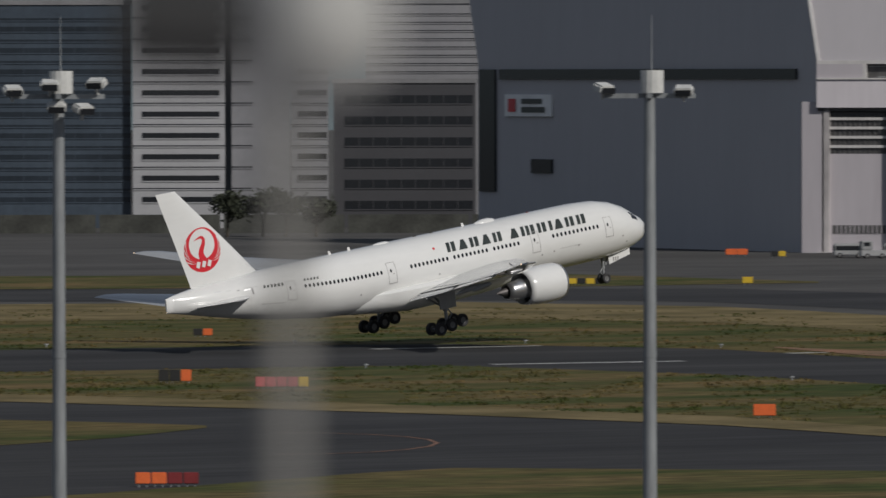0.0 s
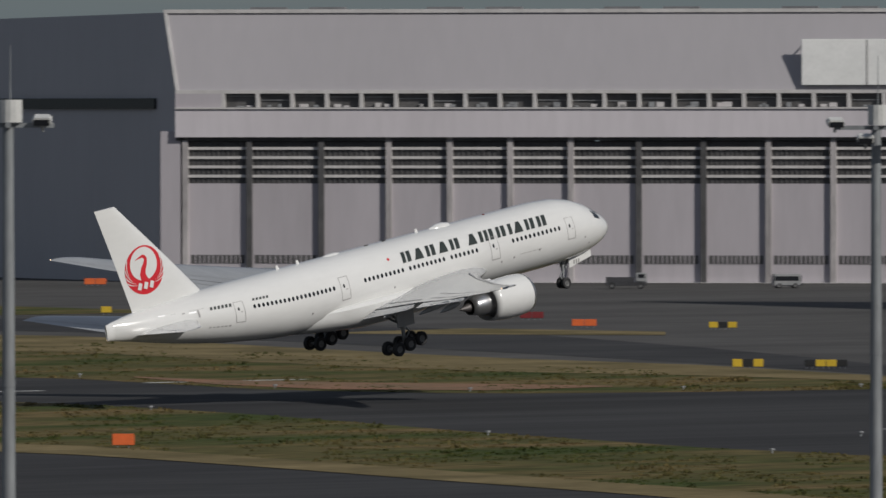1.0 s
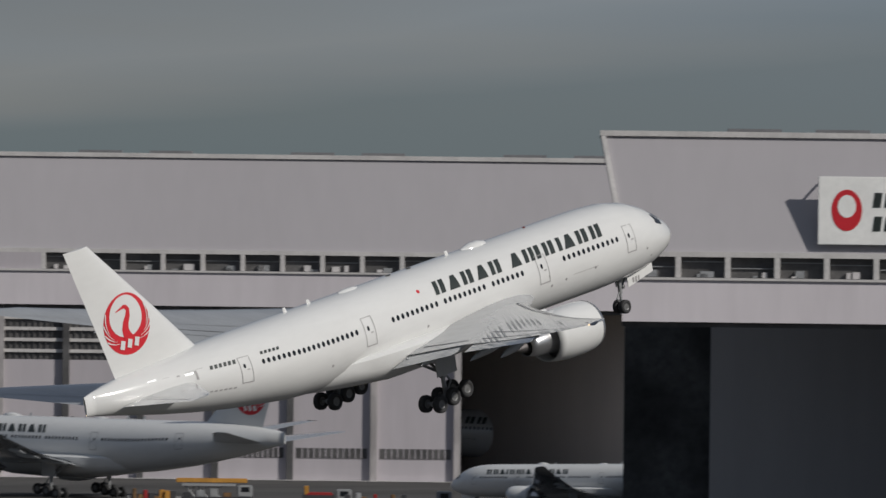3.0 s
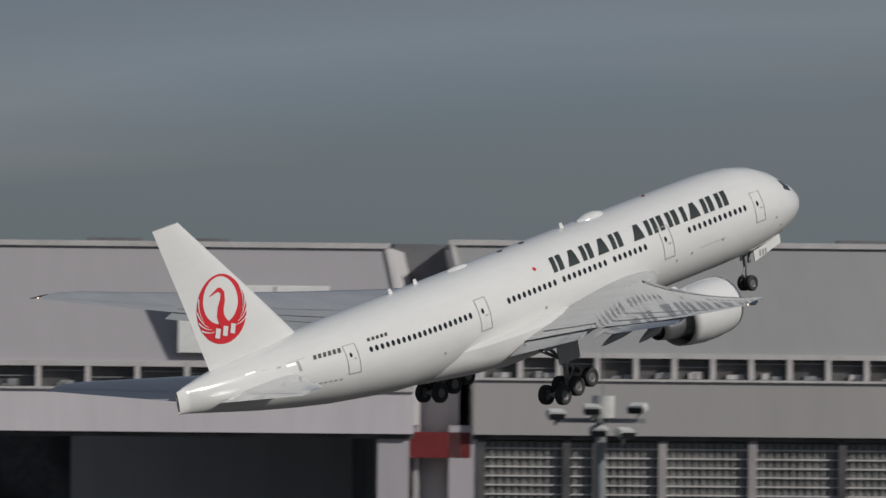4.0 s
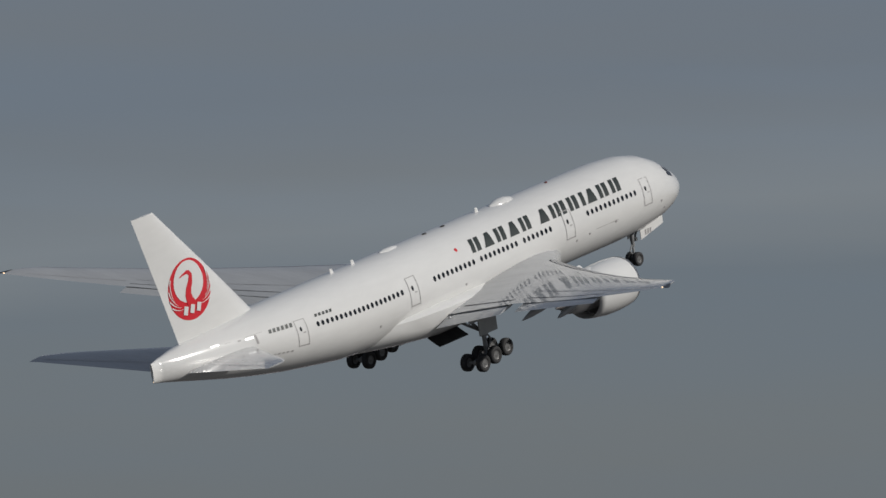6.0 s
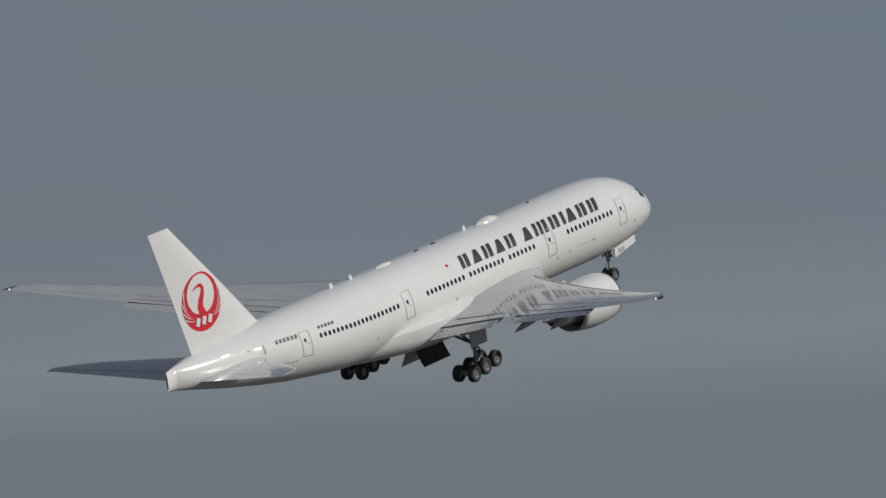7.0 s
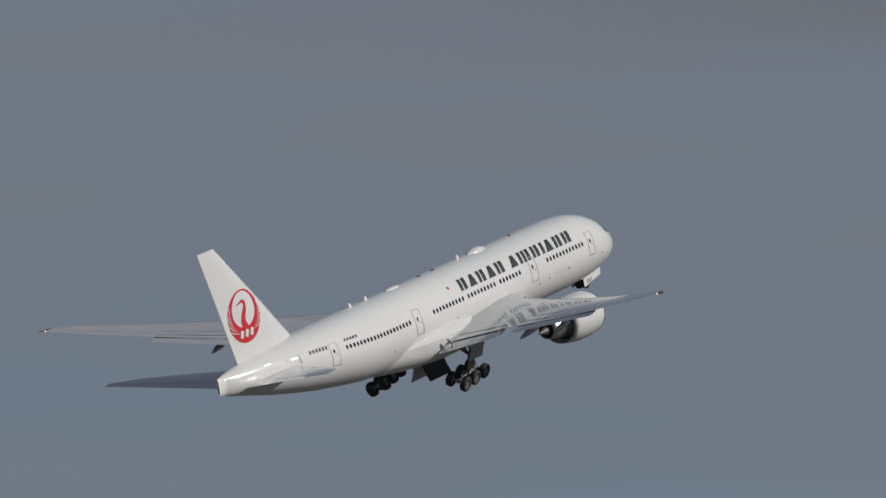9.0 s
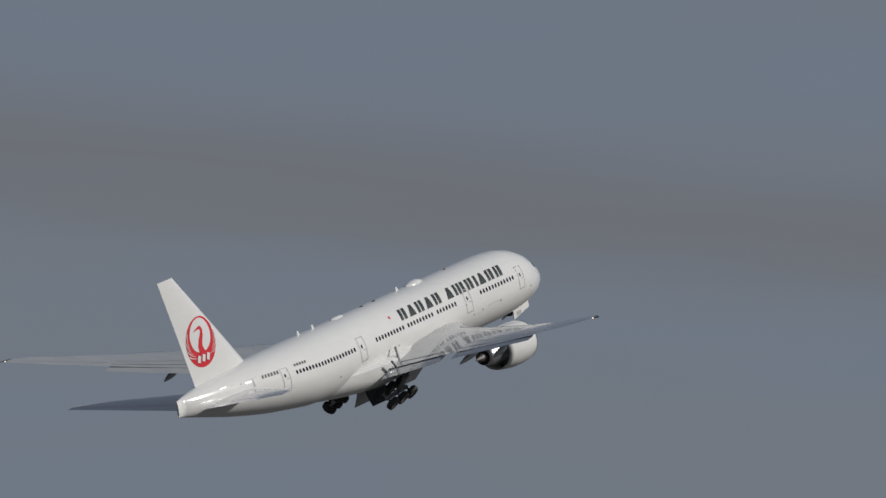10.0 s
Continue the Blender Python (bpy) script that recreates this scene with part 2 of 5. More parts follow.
YELLOW = mat("yellow_sign_box", (0.62, 0.42, 0.03), 0.5, var=0.08, scale=0.8)
BLACK = mat("black_paint", (0.02, 0.02, 0.02), 0.5, var=0.1)
MASTGREY = mat("galvanised_steel", (0.30, 0.315, 0.325), 0.45, 0.25, var=0.16, scale=0.9, streak=(1, 1, 0.2))
def glow(name, color, strength):
    """A small lit lens."""
    m = mat(name, color, 0.3, var=0.02)
    b = m.node_tree.nodes["Principled BSDF"]
    b.inputs["Emission Color"].default_value, b.inputs["Emission Strength"].default_value = (*color, 1), strength
    return m


GREENLENS = glow("lit_green_lens", (0.15, 0.9, 0.65), 0.6)
NAVLIGHT = glow("lit_navigation_lens", (1.0, 0.72, 0.45), 1.6)
LAMPWHITE = mat("lamp_housing", (0.58, 0.58, 0.56), 0.4, var=0.08, scale=1.5)
VANWHITE = mat("vehicle_white", (0.33, 0.335, 0.34), 0.3, var=0.08, scale=0.5, island=0.12)
VEHDARK = mat("vehicle_dark", (0.06, 0.06, 0.065), 0.4, var=0.1, scale=0.5)
VEHYEL = mat("vehicle_orange_yellow", (0.52, 0.26, 0.05), 0.4, var=0.1, scale=0.5)
VEHBROWN = mat("brown_cargo_cover", (0.22, 0.12, 0.05), 0.7, var=0.2, scale=1)
VEHRED = mat("vehicle_red", (0.35, 0.03, 0.03), 0.4, var=0.1, scale=0.5)
BLUE = mat("sign_blue", (0.03, 0.04, 0.18), 0.5, var=0.05)
STAR = mat("sign_yellow", (0.75, 0.40, 0.04), 0.5, var=0.05)
HEDGEWALL = mat("overgrown_dark_wall", (0.066, 0.068, 0.060), 0.9, var=0.25, scale=0.2)
BARK = mat("bark", (0.06, 0.05, 0.04), 0.9, var=0.2, scale=2)
LEAF = mat("dark_foliage", (0.035, 0.042, 0.022), 0.8, var=0.3, scale=1.2)
CAPGREY = mat("near_pale_cap", (0.36, 0.355, 0.34), 0.6, var=0.05, scale=3)
NEARPOST = mat("near_painted_post", (0.210, 0.203, 0.189), 0.6, var=0.05, scale=3)


# ---- mesh helpers ----
def link_mesh(name, verts, faces, materials, parent=None, smooth=False, idx=None):
    me = bpy.data.meshes.new(name)
    me.from_pydata([tuple(v) for v in verts], [], faces)
    for m in materials if isinstance(materials, (list, tuple)) else [materials]:
        me.materials.append(m)
    if idx:
        me.polygons.foreach_set("material_index", idx)
    if smooth:
        me.polygons.foreach_set("use_smooth", [True] * len(me.polygons))
    me.update()
    ob = new(name, me)
    ob.parent = parent
    return ob


def part(name, bm, material, parent, label="", smooth=False):
    """Links a bmesh as one mesh object under a thing or under a part."""
    bmesh.ops.recalc_face_normals(bm, faces=bm.faces)
    me = bpy.data.meshes.new(name)
    bm.to_mesh(me)
    bm.free()
    for m in material if isinstance(material, (list, tuple)) else [material]:
        me.materials.append(m)
    if smooth:
        me.polygons.foreach_set("use_smooth", [True] * len(me.polygons))
    ob = new(name, me)
    ob.parent = parent
    if label:
        ob["label"] = label
    return ob


def box(bm, x0, x1, y0, y1, z0, z1, bev=0.0, mi=0):
    r = bmesh.ops.create_cube(bm, size=1.0, matrix=Matrix.LocRotScale(((x0 + x1) / 2, (y0 + y1) / 2, (z0 + z1) / 2), None, (x1 - x0, y1 - y0, z1 - z0)))
    fs = {f for v in r["verts"] for f in v.link_faces}
    for f in fs:
        f.material_index = mi
    if bev:
        es = list({ed for v in r["verts"] for ed in v.link_edges})
        bmesh.ops.bevel(bm, geom=es, offset=bev, segments=2, affect="EDGES")
    return r["verts"]


def bxm(*dims, bev=0.0):
    bm = bmesh.new()
    box(bm, *dims, bev=bev)
    return bm


def rod(bm, a, b, r0, r1=None, n=10, mi=0):
    a, b = Vector(a), Vector(b)
    d = b - a
    q = d.to_track_quat("Z", "Y").to_matrix().to_4x4()
    r = bmesh.ops.create_cone(bm, cap_ends=True, segments=n, radius1=r0, radius2=r0 if r1 is None else r1, depth=d.length, matrix=Matrix.Translation((a + b) / 2) @ q)
    for f in {f for v in r["verts"] for f in v.link_faces}:
        f.material_index = mi


def lathe(prof, axis, n=32):
    """Rings (s, radius) along a local x axis at (axis y, z)."""
    v, f = [], []
    for s, r in prof:
        for k in range(n):
            a = 2 * math.pi * k / n
            v.append((s, axis[0] + r * math.cos(a), axis[1] + r * math.sin(a)))
    for i in range(len(prof) - 1):
        for k in range(n):
            f.append((i * n + k, i * n + (k + 1) % n, (i + 1) * n + (k + 1) % n, (i + 1) * n + k))
    return v, f


def empty(name, label="", category="", group="", m=None):
    ob = new(name)
    if label:
        tagged(ob, label, category, group)
    if m is not None:
        ob.matrix_world = m
    return ob


# ---- the airliner: x forward from the main gear, y to its left, z up from the fuselage axis ----
NOSE = 31.8
RINGS = ((0.0, 0.03, -0.88, -0.82), (0.15, 0.42, -1.28, -0.42), (0.5, 0.82, -1.62, -0.02), (1.2, 1.32, -2.02, 0.55), (2.2, 1.80, -2.38, 1.18), (3.4, 2.24, -2.66, 1.92),
         (5.0, 2.63, -2.88, 2.55), (7.0, 2.92, -3.03, 2.95), (9.5, 3.07, -3.1, 3.09), (12.0, 3.1, -3.1, 3.1), (24.0, 3.1, -3.1, 3.1), (40.0, 3.1, -3.1, 3.1), (43.0, 3.09, -2.92, 3.1),
         (46.0, 2.98, -2.52, 3.1), (49.0, 2.76, -2.10, 3.1), (52.0, 2.40, -1.56, 3.06), (55.0, 1.95, -0.95, 2.94), (58.0, 1.42, -0.26, 2.72), (60.2, 0.92, 0.26, 2.48), (61.6, 0.48, 0.58, 2.28), (62.35, 0.10, 0.72, 2.12))


def ring(x):
    for a, b in zip(RINGS, RINGS[1:]):
        if x <= b[0]:
            t = (x - a[0]) / (b[0] - a[0])
            return [a[i] + (b[i] - a[i]) * t for i in (1, 2, 3)]
    return RINGS[-1][1:]


def hull(x, ang, out=0.0):
    """A point on the skin at x metres behind the nose; ang from the right side (-y) upwards, in degrees."""
    w, lo, hi = ring(x)
    c, h = (lo + hi) / 2, (hi - lo) / 2
    a = radians(ang)
    return Vector((NOSE - x, -(w + out) * math.cos(a), c + (h + out) * math.sin(a)))


def skin_patch(name, outline, material, parent, out=0.015, label="", side=1):
    """A thin plate that follows the skin; outline of (x behind nose, degrees)."""
    v = [hull(x, a, out) for x, a in outline]
    c = hull(sum(p[0] for p in outline) / len(outline), sum(p[1] for p in outline) / len(outline), out)
    n = len(v)
    v += [hull(x, a, -0.03) for x, a in outline] + [c]
    f = [(k, (k + 1) % n, 2 * n) for k in range(n)] + [(k, n + k, n + (k + 1) % n, (k + 1) % n) for k in range(n)]
    if side < 0:
        v = [Vector((p.x, -p.y, p.z)) for p in v]
    ob = link_mesh(name, v, f, material, parent)
    if label:
        ob["label"] = label
    return ob


def strip_patch(name, x0, x1, a0, a1, material, parent, slant=0.0, out=0.018, label=""):
    """A curved plate between two stations and two angles, leaning forward by slant metres."""
    v, f, n = [], [], 6
    for i in range(n + 1):
        a = a0 + (a1 - a0) * i / n
        s = slant * i / n
        v += [hull(x0 - s, a, out), hull(x1 - s, a, out)]
    for i in range(n):
        f.append((2 * i, 2 * i + 1, 2 * i + 3, 2 * i + 2))
    ob = link_mesh(name, v, f, material, parent)
    if label:
        ob["label"] = label
    return ob


def foil(chord, thick, n=9):
    """Closed section: x behind the leading edge, z."""
    up, lo = [], []
    for i in range(n):
        t = (1 - math.cos(math.pi * i / (n - 1))) / 2
        y = 5 * thick * (0.2969 * math.sqrt(t) - 0.126 * t - 0.3516 * t * t + 0.2843 * t ** 3 - 0.1036 * t ** 4)
        up.append((t * chord, y * chord))
        lo.append((t * chord, -y * chord * 0.85))
    return up + lo[-2:0:-1]


def lofted(name, secs, parent, material, label=""):
    """Skin over sections, each a list of points of equal number."""
    n = len(secs[0])
    v = [p for s in secs for p in s]
    f = [(i * n + k, i * n + (k + 1) % n, (i + 1) * n + (k + 1) % n, (i + 1) * n + k) for i in range(len(secs) - 1) for k in range(n)]
    f += [tuple(range(n - 1, -1, -1)), tuple((len(secs) - 1) * n + k for k in range(n))]
    bm = bmesh.new()
    bv = [bm.verts.new(p) for p in v]
    for q in f:
        bm.faces.new([bv[i] for i in q])
    ob = part(name, bm, material, parent, label, smooth=True)
    ob.data.set_sharp_from_angle(angle=radians(40))
    return ob


def wing_z(y):
    d = max(y - 3.1, 0)
    return -1.65 + 0.110 * d + 0.0021 * d * d


def wing_le(y):
    return 20.1 + 0.746 * (y - 3.1) - (1.4 * max(0, (5.5 - y) / 2.4) if y < 5.5 else 0)


def wing_te(y):
    return 33.2 + 0.07 * (y - 3.1) if y < 10 else 33.7 + 0.43 * (y - 10)


FIN = ((49.9, 58.9, 2.2), (54.25, 60.3, 6.8), (59.7, 62.1, 12.35))


def fin_half(x, z):
    t = (z - 2.2) / (12.35 - 2.2)
    le, te = 49.9 + (59.7 - 49.9) * t, 58.8 + (62.1 - 58.8) * t
    u = min(max((x - le) / (te - le), 0), 1)
    return 5 * 0.10 * (te - le) * (0.2969 * math.sqrt(u) - 0.126 * u - 0.3516 * u * u + 0.2843 * u ** 3 - 0.1036 * u ** 4)


def fin_patch(name, pts, parent, material, out, label=""):
    """A plate laid on the right flank of the fin; pts of (x behind nose, z)."""
    cx, cz = sum(p[0] for p in pts) / len(pts), sum(p[1] for p in pts) / len(pts)
    v = [(NOSE - cx, -fin_half(cx, cz) - out, cz)]
    f, n, rings_ = [], len(pts), 4
    for r in range(1, rings_ + 1):
        for x, z in pts:
            x2, z2 = cx + (x - cx) * r / rings_, cz + (z - cz) * r / rings_
            v.append((NOSE - x2, -fin_half(x2, z2) - out, z2))
    for k in range(n):
        f.append((0, 1 + k, 1 + (k + 1) % n))
        for r in range(rings_ - 1):
            a, b = 1 + r * n, 1 + (r + 1) * n
            f.append((a + k, b + k, b + (k + 1) % n, a + (k + 1) % n))
    ob = link_mesh(name, v, f, material, parent)
    if label:
        ob["label"] = label
    return ob


def band_pts(curve, w0, w1):
    """Outline of a tapering band along a curve of (x, z)."""
    lft, rgt = [], []
    for i, (x, z) in enumerate(curve):
        a, b = curve[max(i - 1, 0)], curve[min(i + 1, len(curve) - 1)]
        dx, dz = b[0] - a[0], b[1] - a[1]
        d = math.hypot(dx, dz)
        w = (w0 + (w1 - w0) * i / (len(curve) - 1)) / 2
        lft.append((x - dz / d * w, z + dx / d * w))
        rgt.append((x + dz / d * w, z - dx / d * w))
    return lft, rgt


def fin_band(name, curve, w0, w1, parent, material, out):
    lft, rgt = band_pts(curve, w0, w1)
    v = [(NOSE - x, -fin_half(x, z) - out, z) for x, z in lft + rgt]
    n = len(lft)
    return link_mesh(name, v, [(i, i + 1, n + i + 1, n + i) for i in range(n - 1)], material, parent)


def wheel(parent, x, y, z, r, w, name="wheel"):
    prof = [(-w * 0.42, 0.0), (-w * 0.30, r * 0.34), (-w * 0.36, r * 0.5), (-w * 0.5, r * 0.62), (-w * 0.5, r * 0.86), (-w * 0.36, r * 0.98), (0, r), (w * 0.36, r * 0.98), (w * 0.5, r * 0.86), (w * 0.5, r * 0.62), (w * 0.36, r * 0.5), (w * 0.30, r * 0.34), (w * 0.42, 0.0)]
    v, f = lathe(prof, (0, 0), 20)
    v = [(p[1], p[0], p[2]) for p in v]
    idx = []
    for i in range(len(prof) - 1):
        idx += [1 if i in (0, 1, 10, 11) else 0] * 20
    ob = link_mesh(name, v, f, [RUBBER, HUBGREY], parent, True, idx)
    ob.location = (x, y, z)
    return ob


def build_airliner(label, group=""):
    jet = empty("airliner", label, "airplane", group)
    # fuselage
    v, f, n = [], [], 40
    xs = []
    for a, b in zip(RINGS, RINGS[1:]):
        k = max(1, round((b[0] - a[0]) / 2.0))
        xs += [a[0] + (b[0] - a[0]) * i / k for i in range(k)]
    xs.append(RINGS[-1][0])
    for x in xs:
        for k in range(n):
            v.append(hull(x, 360 * k / n))
    for i in range(len(xs) - 1):
        for k in range(n):
            f.append((i * n + k, i * n + (k + 1) % n, (i + 1) * n + (k + 1) % n, (i + 1) * n + k))
    f += [tuple(range(n)), tuple((len(xs) - 1) * n + k for k in range(n - 1, -1, -1))]
    body = link_mesh("fuselage", v, f, WHITE, jet, True)
    # belly fairing under the wing
    secs = []
    for x, w, lo in ((17.5, 1.2, -3.0), (19.5, 2.7, -3.4), (22, 3.45, -3.75), (27, 3.7, -3.95), (33, 3.7, -3.95), (36.5, 3.3, -3.6), (39.5, 2.3, -3.25), (41.5, 1.0, -3.0)):
        secs.append([(NOSE - x, w * math.cos(a), -1.5 + (lo + 1.5) * abs(math.sin(a)) ** 0.75 * (1 if math.sin(a) > 0 else -0.2)) for a in [2 * math.pi * k / 20 for k in range(20)]])
    lofted("belly_fairing", secs, jet, WHITE)
    # nose windows
    for a0, a1, x0, x1 in ((50, 71, 1.75, 2.75), (27, 49, 2.05, 3.35)):
        skin_patch("cockpit_window", [(x0, a1 - 6), (x0 + 0.1, a0 + 2), (x1 - 0.2, a0), (x1, a1 - 2), (x1 - 0.3, a1)], GLASSDARK, body, 0.02)
        skin_patch("cockpit_window", [(x0, a1 - 6), (x0 + 0.1, a0 + 2), (x1 - 0.2, a0), (x1, a1 - 2), (x1 - 0.3, a1)], GLASSDARK, body, 0.02, side=-1)
    # cabin windows
    for first, last, count in ((8.75, 14.75, 12), (19.4, 22.6, 7), (23.6, 27.85, 9), (28.8, 33.5, 10), (37.4, 47.0, 20)):
        for i in range(count):
            x = first + (last - first) * i / (count - 1)
            a0 = math.degrees(math.asin(0.225))
            skin_patch("cabin_window", [(x + 0.15 * math.cos(q), a0 + 4.1 * math.sin(q)) for q in [2 * math.pi * k / 8 for k in range(8)]], GLASSDARK, body, 0.012)
    # doors
    for x, w in ((7.2, 1.1), (17.15, 1.1), (36.05, 1.1), (48.7, 1.1)):
        d = empty_part("passenger_door", jet)
        a0, a1, g = -11, 29, 0.055
        if x > 40:
            a0, a1 = -14, 28
        ga = 1.0
        strip_patch("door_edge", x - w / 2, x - w / 2 + g, a0, a1, SEAM, d)
        strip_patch("door_edge", x + w / 2 - g, x + w / 2, a0, a1, SEAM, d)
        strip_patch("door_edge", x - w / 2, x + w / 2, a0, a0 + ga * 1.4, SEAM, d)
        strip_patch("door_edge", x - w / 2, x + w / 2, a1 - ga, a1, SEAM, d)
        skin_patch("door_window", [(x + 0.11 * math.cos(q) + 0.12, 13 + 3.6 * math.sin(q)) for q in [2 * math.pi * k / 8 for k in range(8)]], GLASSDARK, d, 0.02)
        strip_patch("door_handle", x - 0.30, x - 0.05, 6.0, 7.6, SEAM, d)
    # title: slanted dark strokes in thirteen blocks
    x = 28.5
    lo, hi = 24.0, 44.0
    for ch in "nanan ainnianb":
        w = {"i": 0.66, " ": 0.66}.get(ch, 1.53)
        if ch == "a":
            v = []
            for i in range(7):
                a, u = lo + (hi - lo) * i / 6, i / 6
                v += [hull(x - 0.30 * u - 0.42 * u, a, 0.018), hull(x - 1.14 - 0.30 * u + 0.30 * u, a, 0.018)]
            link_mesh("title_block", v, [(2 * i, 2 * i + 1, 2 * i + 3, 2 * i + 2) for i in range(6)], TITLE, body)
        elif ch != "i" and ch != " ":
            for s0, s1 in ((0.0, 0.42), (0.62, 1.10)):
                strip_patch("title_bar", x - s1, x - s0, lo, hi, TITLE, body, slant=0.30)
        elif ch == "i":
            strip_patch("title_bar", x - 0.42, x, lo, hi, TITLE, body, slant=0.30)
        x -= w
    skin_patch("roundel", [(29.95 + 0.15 * math.cos(q), 37.5 + 2.8 * math.sin(q)) for q in [2 * math.pi * k / 12 for k in range(12)]], LIVERYRED, body, 0.015)
    # small markings as plain bars
    for x0, x1, a0, a1 in ((49.5, 52.0, 20, 27), (45.2, 47.2, 24, 28.5), (49.8, 52.4, -20, -17.5)):
        k = max(3, round((x1 - x0) / 0.42))
        for i in range(k):
            strip_patch("marking_bar", x0 + (x1 - x0) * i / k, x0 + (x1 - x0) * (i + 0.62) / k, a0, a1, TITLE if a0 > 0 else SEAM, body, slant=0.08, out=0.014)
    for x, a in ((11.5, -14), (16.4, -18), (14.8, -16), (40.2, -20), (30, -12), (5.2, -14), (4.4, -30)):
        skin_patch("service_panel", [(x + 0.11 * math.cos(q), a + 2 * math.sin(q)) for q in [2 * math.pi * k / 6 for k in range(6)]], SEAM, body, 0.012)
    for x0, x1, a0, a1, m in ((53.3, 54.1, 20, 24, BAREMETAL), (54.5, 54.8, 22, 25.5, SEAM), (53.0, 53.2, 8, 26, SEAM), (52.4, 56.0, 27.0, 27.6, SEAM), (56.5, 57.3, 28, 32, BAREMETAL)):
        strip_patch("service_panel", x0, x1, a0, a1, m, body, out=0.012)
    strip_patch("cargo_door_edge", 11.2, 14.0, -13.2, -12.6, SEAM, body, out=0.012)
    # roof antennas and lights
    secs = [[(NOSE - x, w * math.cos(q), 3.06 + h * max(math.sin(q), -0.2)) for q in [2 * math.pi * k / 12 for k in range(12)]] for x, w, h in ((19.7, 0.1, 0.1), (19.95, 0.40, 0.24), (20.6, 0.55, 0.36), (21.3, 0.52, 0.34), (21.9, 0.33, 0.2), (22.3, 0.1, 0.1))]
    lofted("antenna_dome", secs, jet, WHITE)
    secs = [[(NOSE - x, w * math.cos(q), 3.05 + h * max(math.sin(q), -0.2)) for q in [2 * math.pi * k / 10 for k in range(10)]] for x, w, h in ((33.6, 0.1, 0.1), (34.1, 0.35, 0.2), (35.0, 0.35, 0.2), (35.6, 0.1, 0.1))]
    lofted("antenna_dome", secs, jet, WHITE)
    for x in (23.6, 38.5, 41.0):
        secs = [[(NOSE - x - dx * 0.5 - sx, sy, 3.08 + dx) for sx, sy in ((0, 0), (0.16, 0.04), (0.4 * (1 - dx), 0.0), (0.16, -0.04))] for dx in (0.0, 0.36)]
        lofted("blade_antenna", secs, jet, WHITE)
    for x in (28.0, 30.2):
        lofted("dark_vent", [[(NOSE - x - 0.25 * math.cos(q), 0.12 * math.sin(q), zz) for q in [2 * math.pi * k / 8 for k in range(8)]] for zz in (3.05, 3.16)], jet, BAYDARK)
    lofted("beacon", [[(NOSE - 15.3 - r * math.cos(q), r * math.sin(q), zz) for q in [2 * math.pi * k / 8 for k in range(8)]] for r, zz in ((0.13, 3.05), (0.12, 3.14), (0.04, 3.2))], jet, LAMPRED, "red beacon lens")
    # fin
    secs = []
    for le, te, z in FIN:
        secs.append([(NOSE - le - x, y, z) for x, y in foil(te - le, 0.10, 11)])
    for s in secs:
        for i, p in enumerate(s):
            s[i] = (p[0], (1 if p[1] >= 0 else -1) * fin_half(NOSE - p[0], p[2]), p[2])
    fin = lofted("fin", secs, jet, WHITE)
    cx, cz, R = 57.25, 6.2, 2.2
    circ = lambda x, z, r, n=36: [(x + r * math.cos(2 * math.pi * k / n), z + r * math.sin(2 * math.pi * k / n)) for k in range(n)]
    fin_patch("emblem_disc", circ(cx, cz, R), fin, LIVERYRED, 0.015, "red round emblem")
    fin_patch("emblem_field", [(cx + 0.03 + R * 0.70 * math.cos(q), cz + 0.52 + R * (0.70 if math.sin(q) > 0 else 0.66) * math.sin(q)) for q in [2 * math.pi * k / 36 for k in range(36)]], fin, WHITE, 0.03)
    fin_band("emblem_curve", [(cx + 0.95, cz + 1.02), (cx + 0.5, cz + 1.16), (cx + 0.12, cz + 1.26), (cx - 0.10, cz + 1.14)], 0.05, 0.36, fin, LIVERYRED, 0.045)
    fin_band("emblem_curve", [(cx - 0.02, cz + 1.28), (cx - 0.22, cz + 1.0), (cx - 0.12, cz + 0.55), (cx + 0.14, cz + 0.1), (cx + 0.26, cz - 0.35), (cx + 0.16, cz - 0.75), (cx + 0.0, cz - 1.05)], 0.24, 0.80, fin, LIVERYRED, 0.05)
    # white slits between the wing feathers
    for r0, r1, q0, q1 in ((0.99, 0.80, 150, 196), (1.0, 0.74, 172, 212), (1.0, 0.70, 190, 224), (1.0, 0.70, 205, 234)):
        for sgn in (1, -1):
            arc_ = [(cx + sgn * R * (r0 + (r1 - r0) * i / 5) * -math.cos(radians(q0 + (q1 - q0) * i / 5)), cz + R * (r0 + (r1 - r0) * i / 5) * math.sin(radians(q0 + (q1 - q0) * i / 5))) for i in range(6)]
            fin_band("emblem_feather", arc_, 0.10, 0.02, fin, WHITE, 0.05)
    for i in range(3):
        x0 = cx + 0.80 - i * 0.66
        fin_band("emblem_bar", [(x0, cz - 1.70), (x0 - 0.2, cz - 1.12)], 0.40, 0.40, fin, WHITE, 0.06)
    # tailplanes and wings, right then left
    for sgn, side in ((-1, "right"), (1, "left")):
        secs = []
        for y, le, te, z in ((1.2, 52.6, 60.0, 0.85), (10.0, 59.9, 62.4, 2.05), (10.75, 60.9, 62.7, 2.15)):
            secs.append([(NOSE - le - x, sgn * y, z + t) for x, t in foil(te - le, 0.07)])
        tp = lofted("tailplane", secs, jet, WINGGREY)
        v = []
        for y, le, te, z in ((2.2, 53.4, 60.1, 0.98), (9.9, 59.8, 62.4, 2.04)):
            x = te - (te - le) * 0.26
            v += [(NOSE - x, sgn * y, z + 0.235 * (te - le) / 7), (NOSE - x - 0.06, sgn * y, z + 0.235 * (te - le) / 7)]
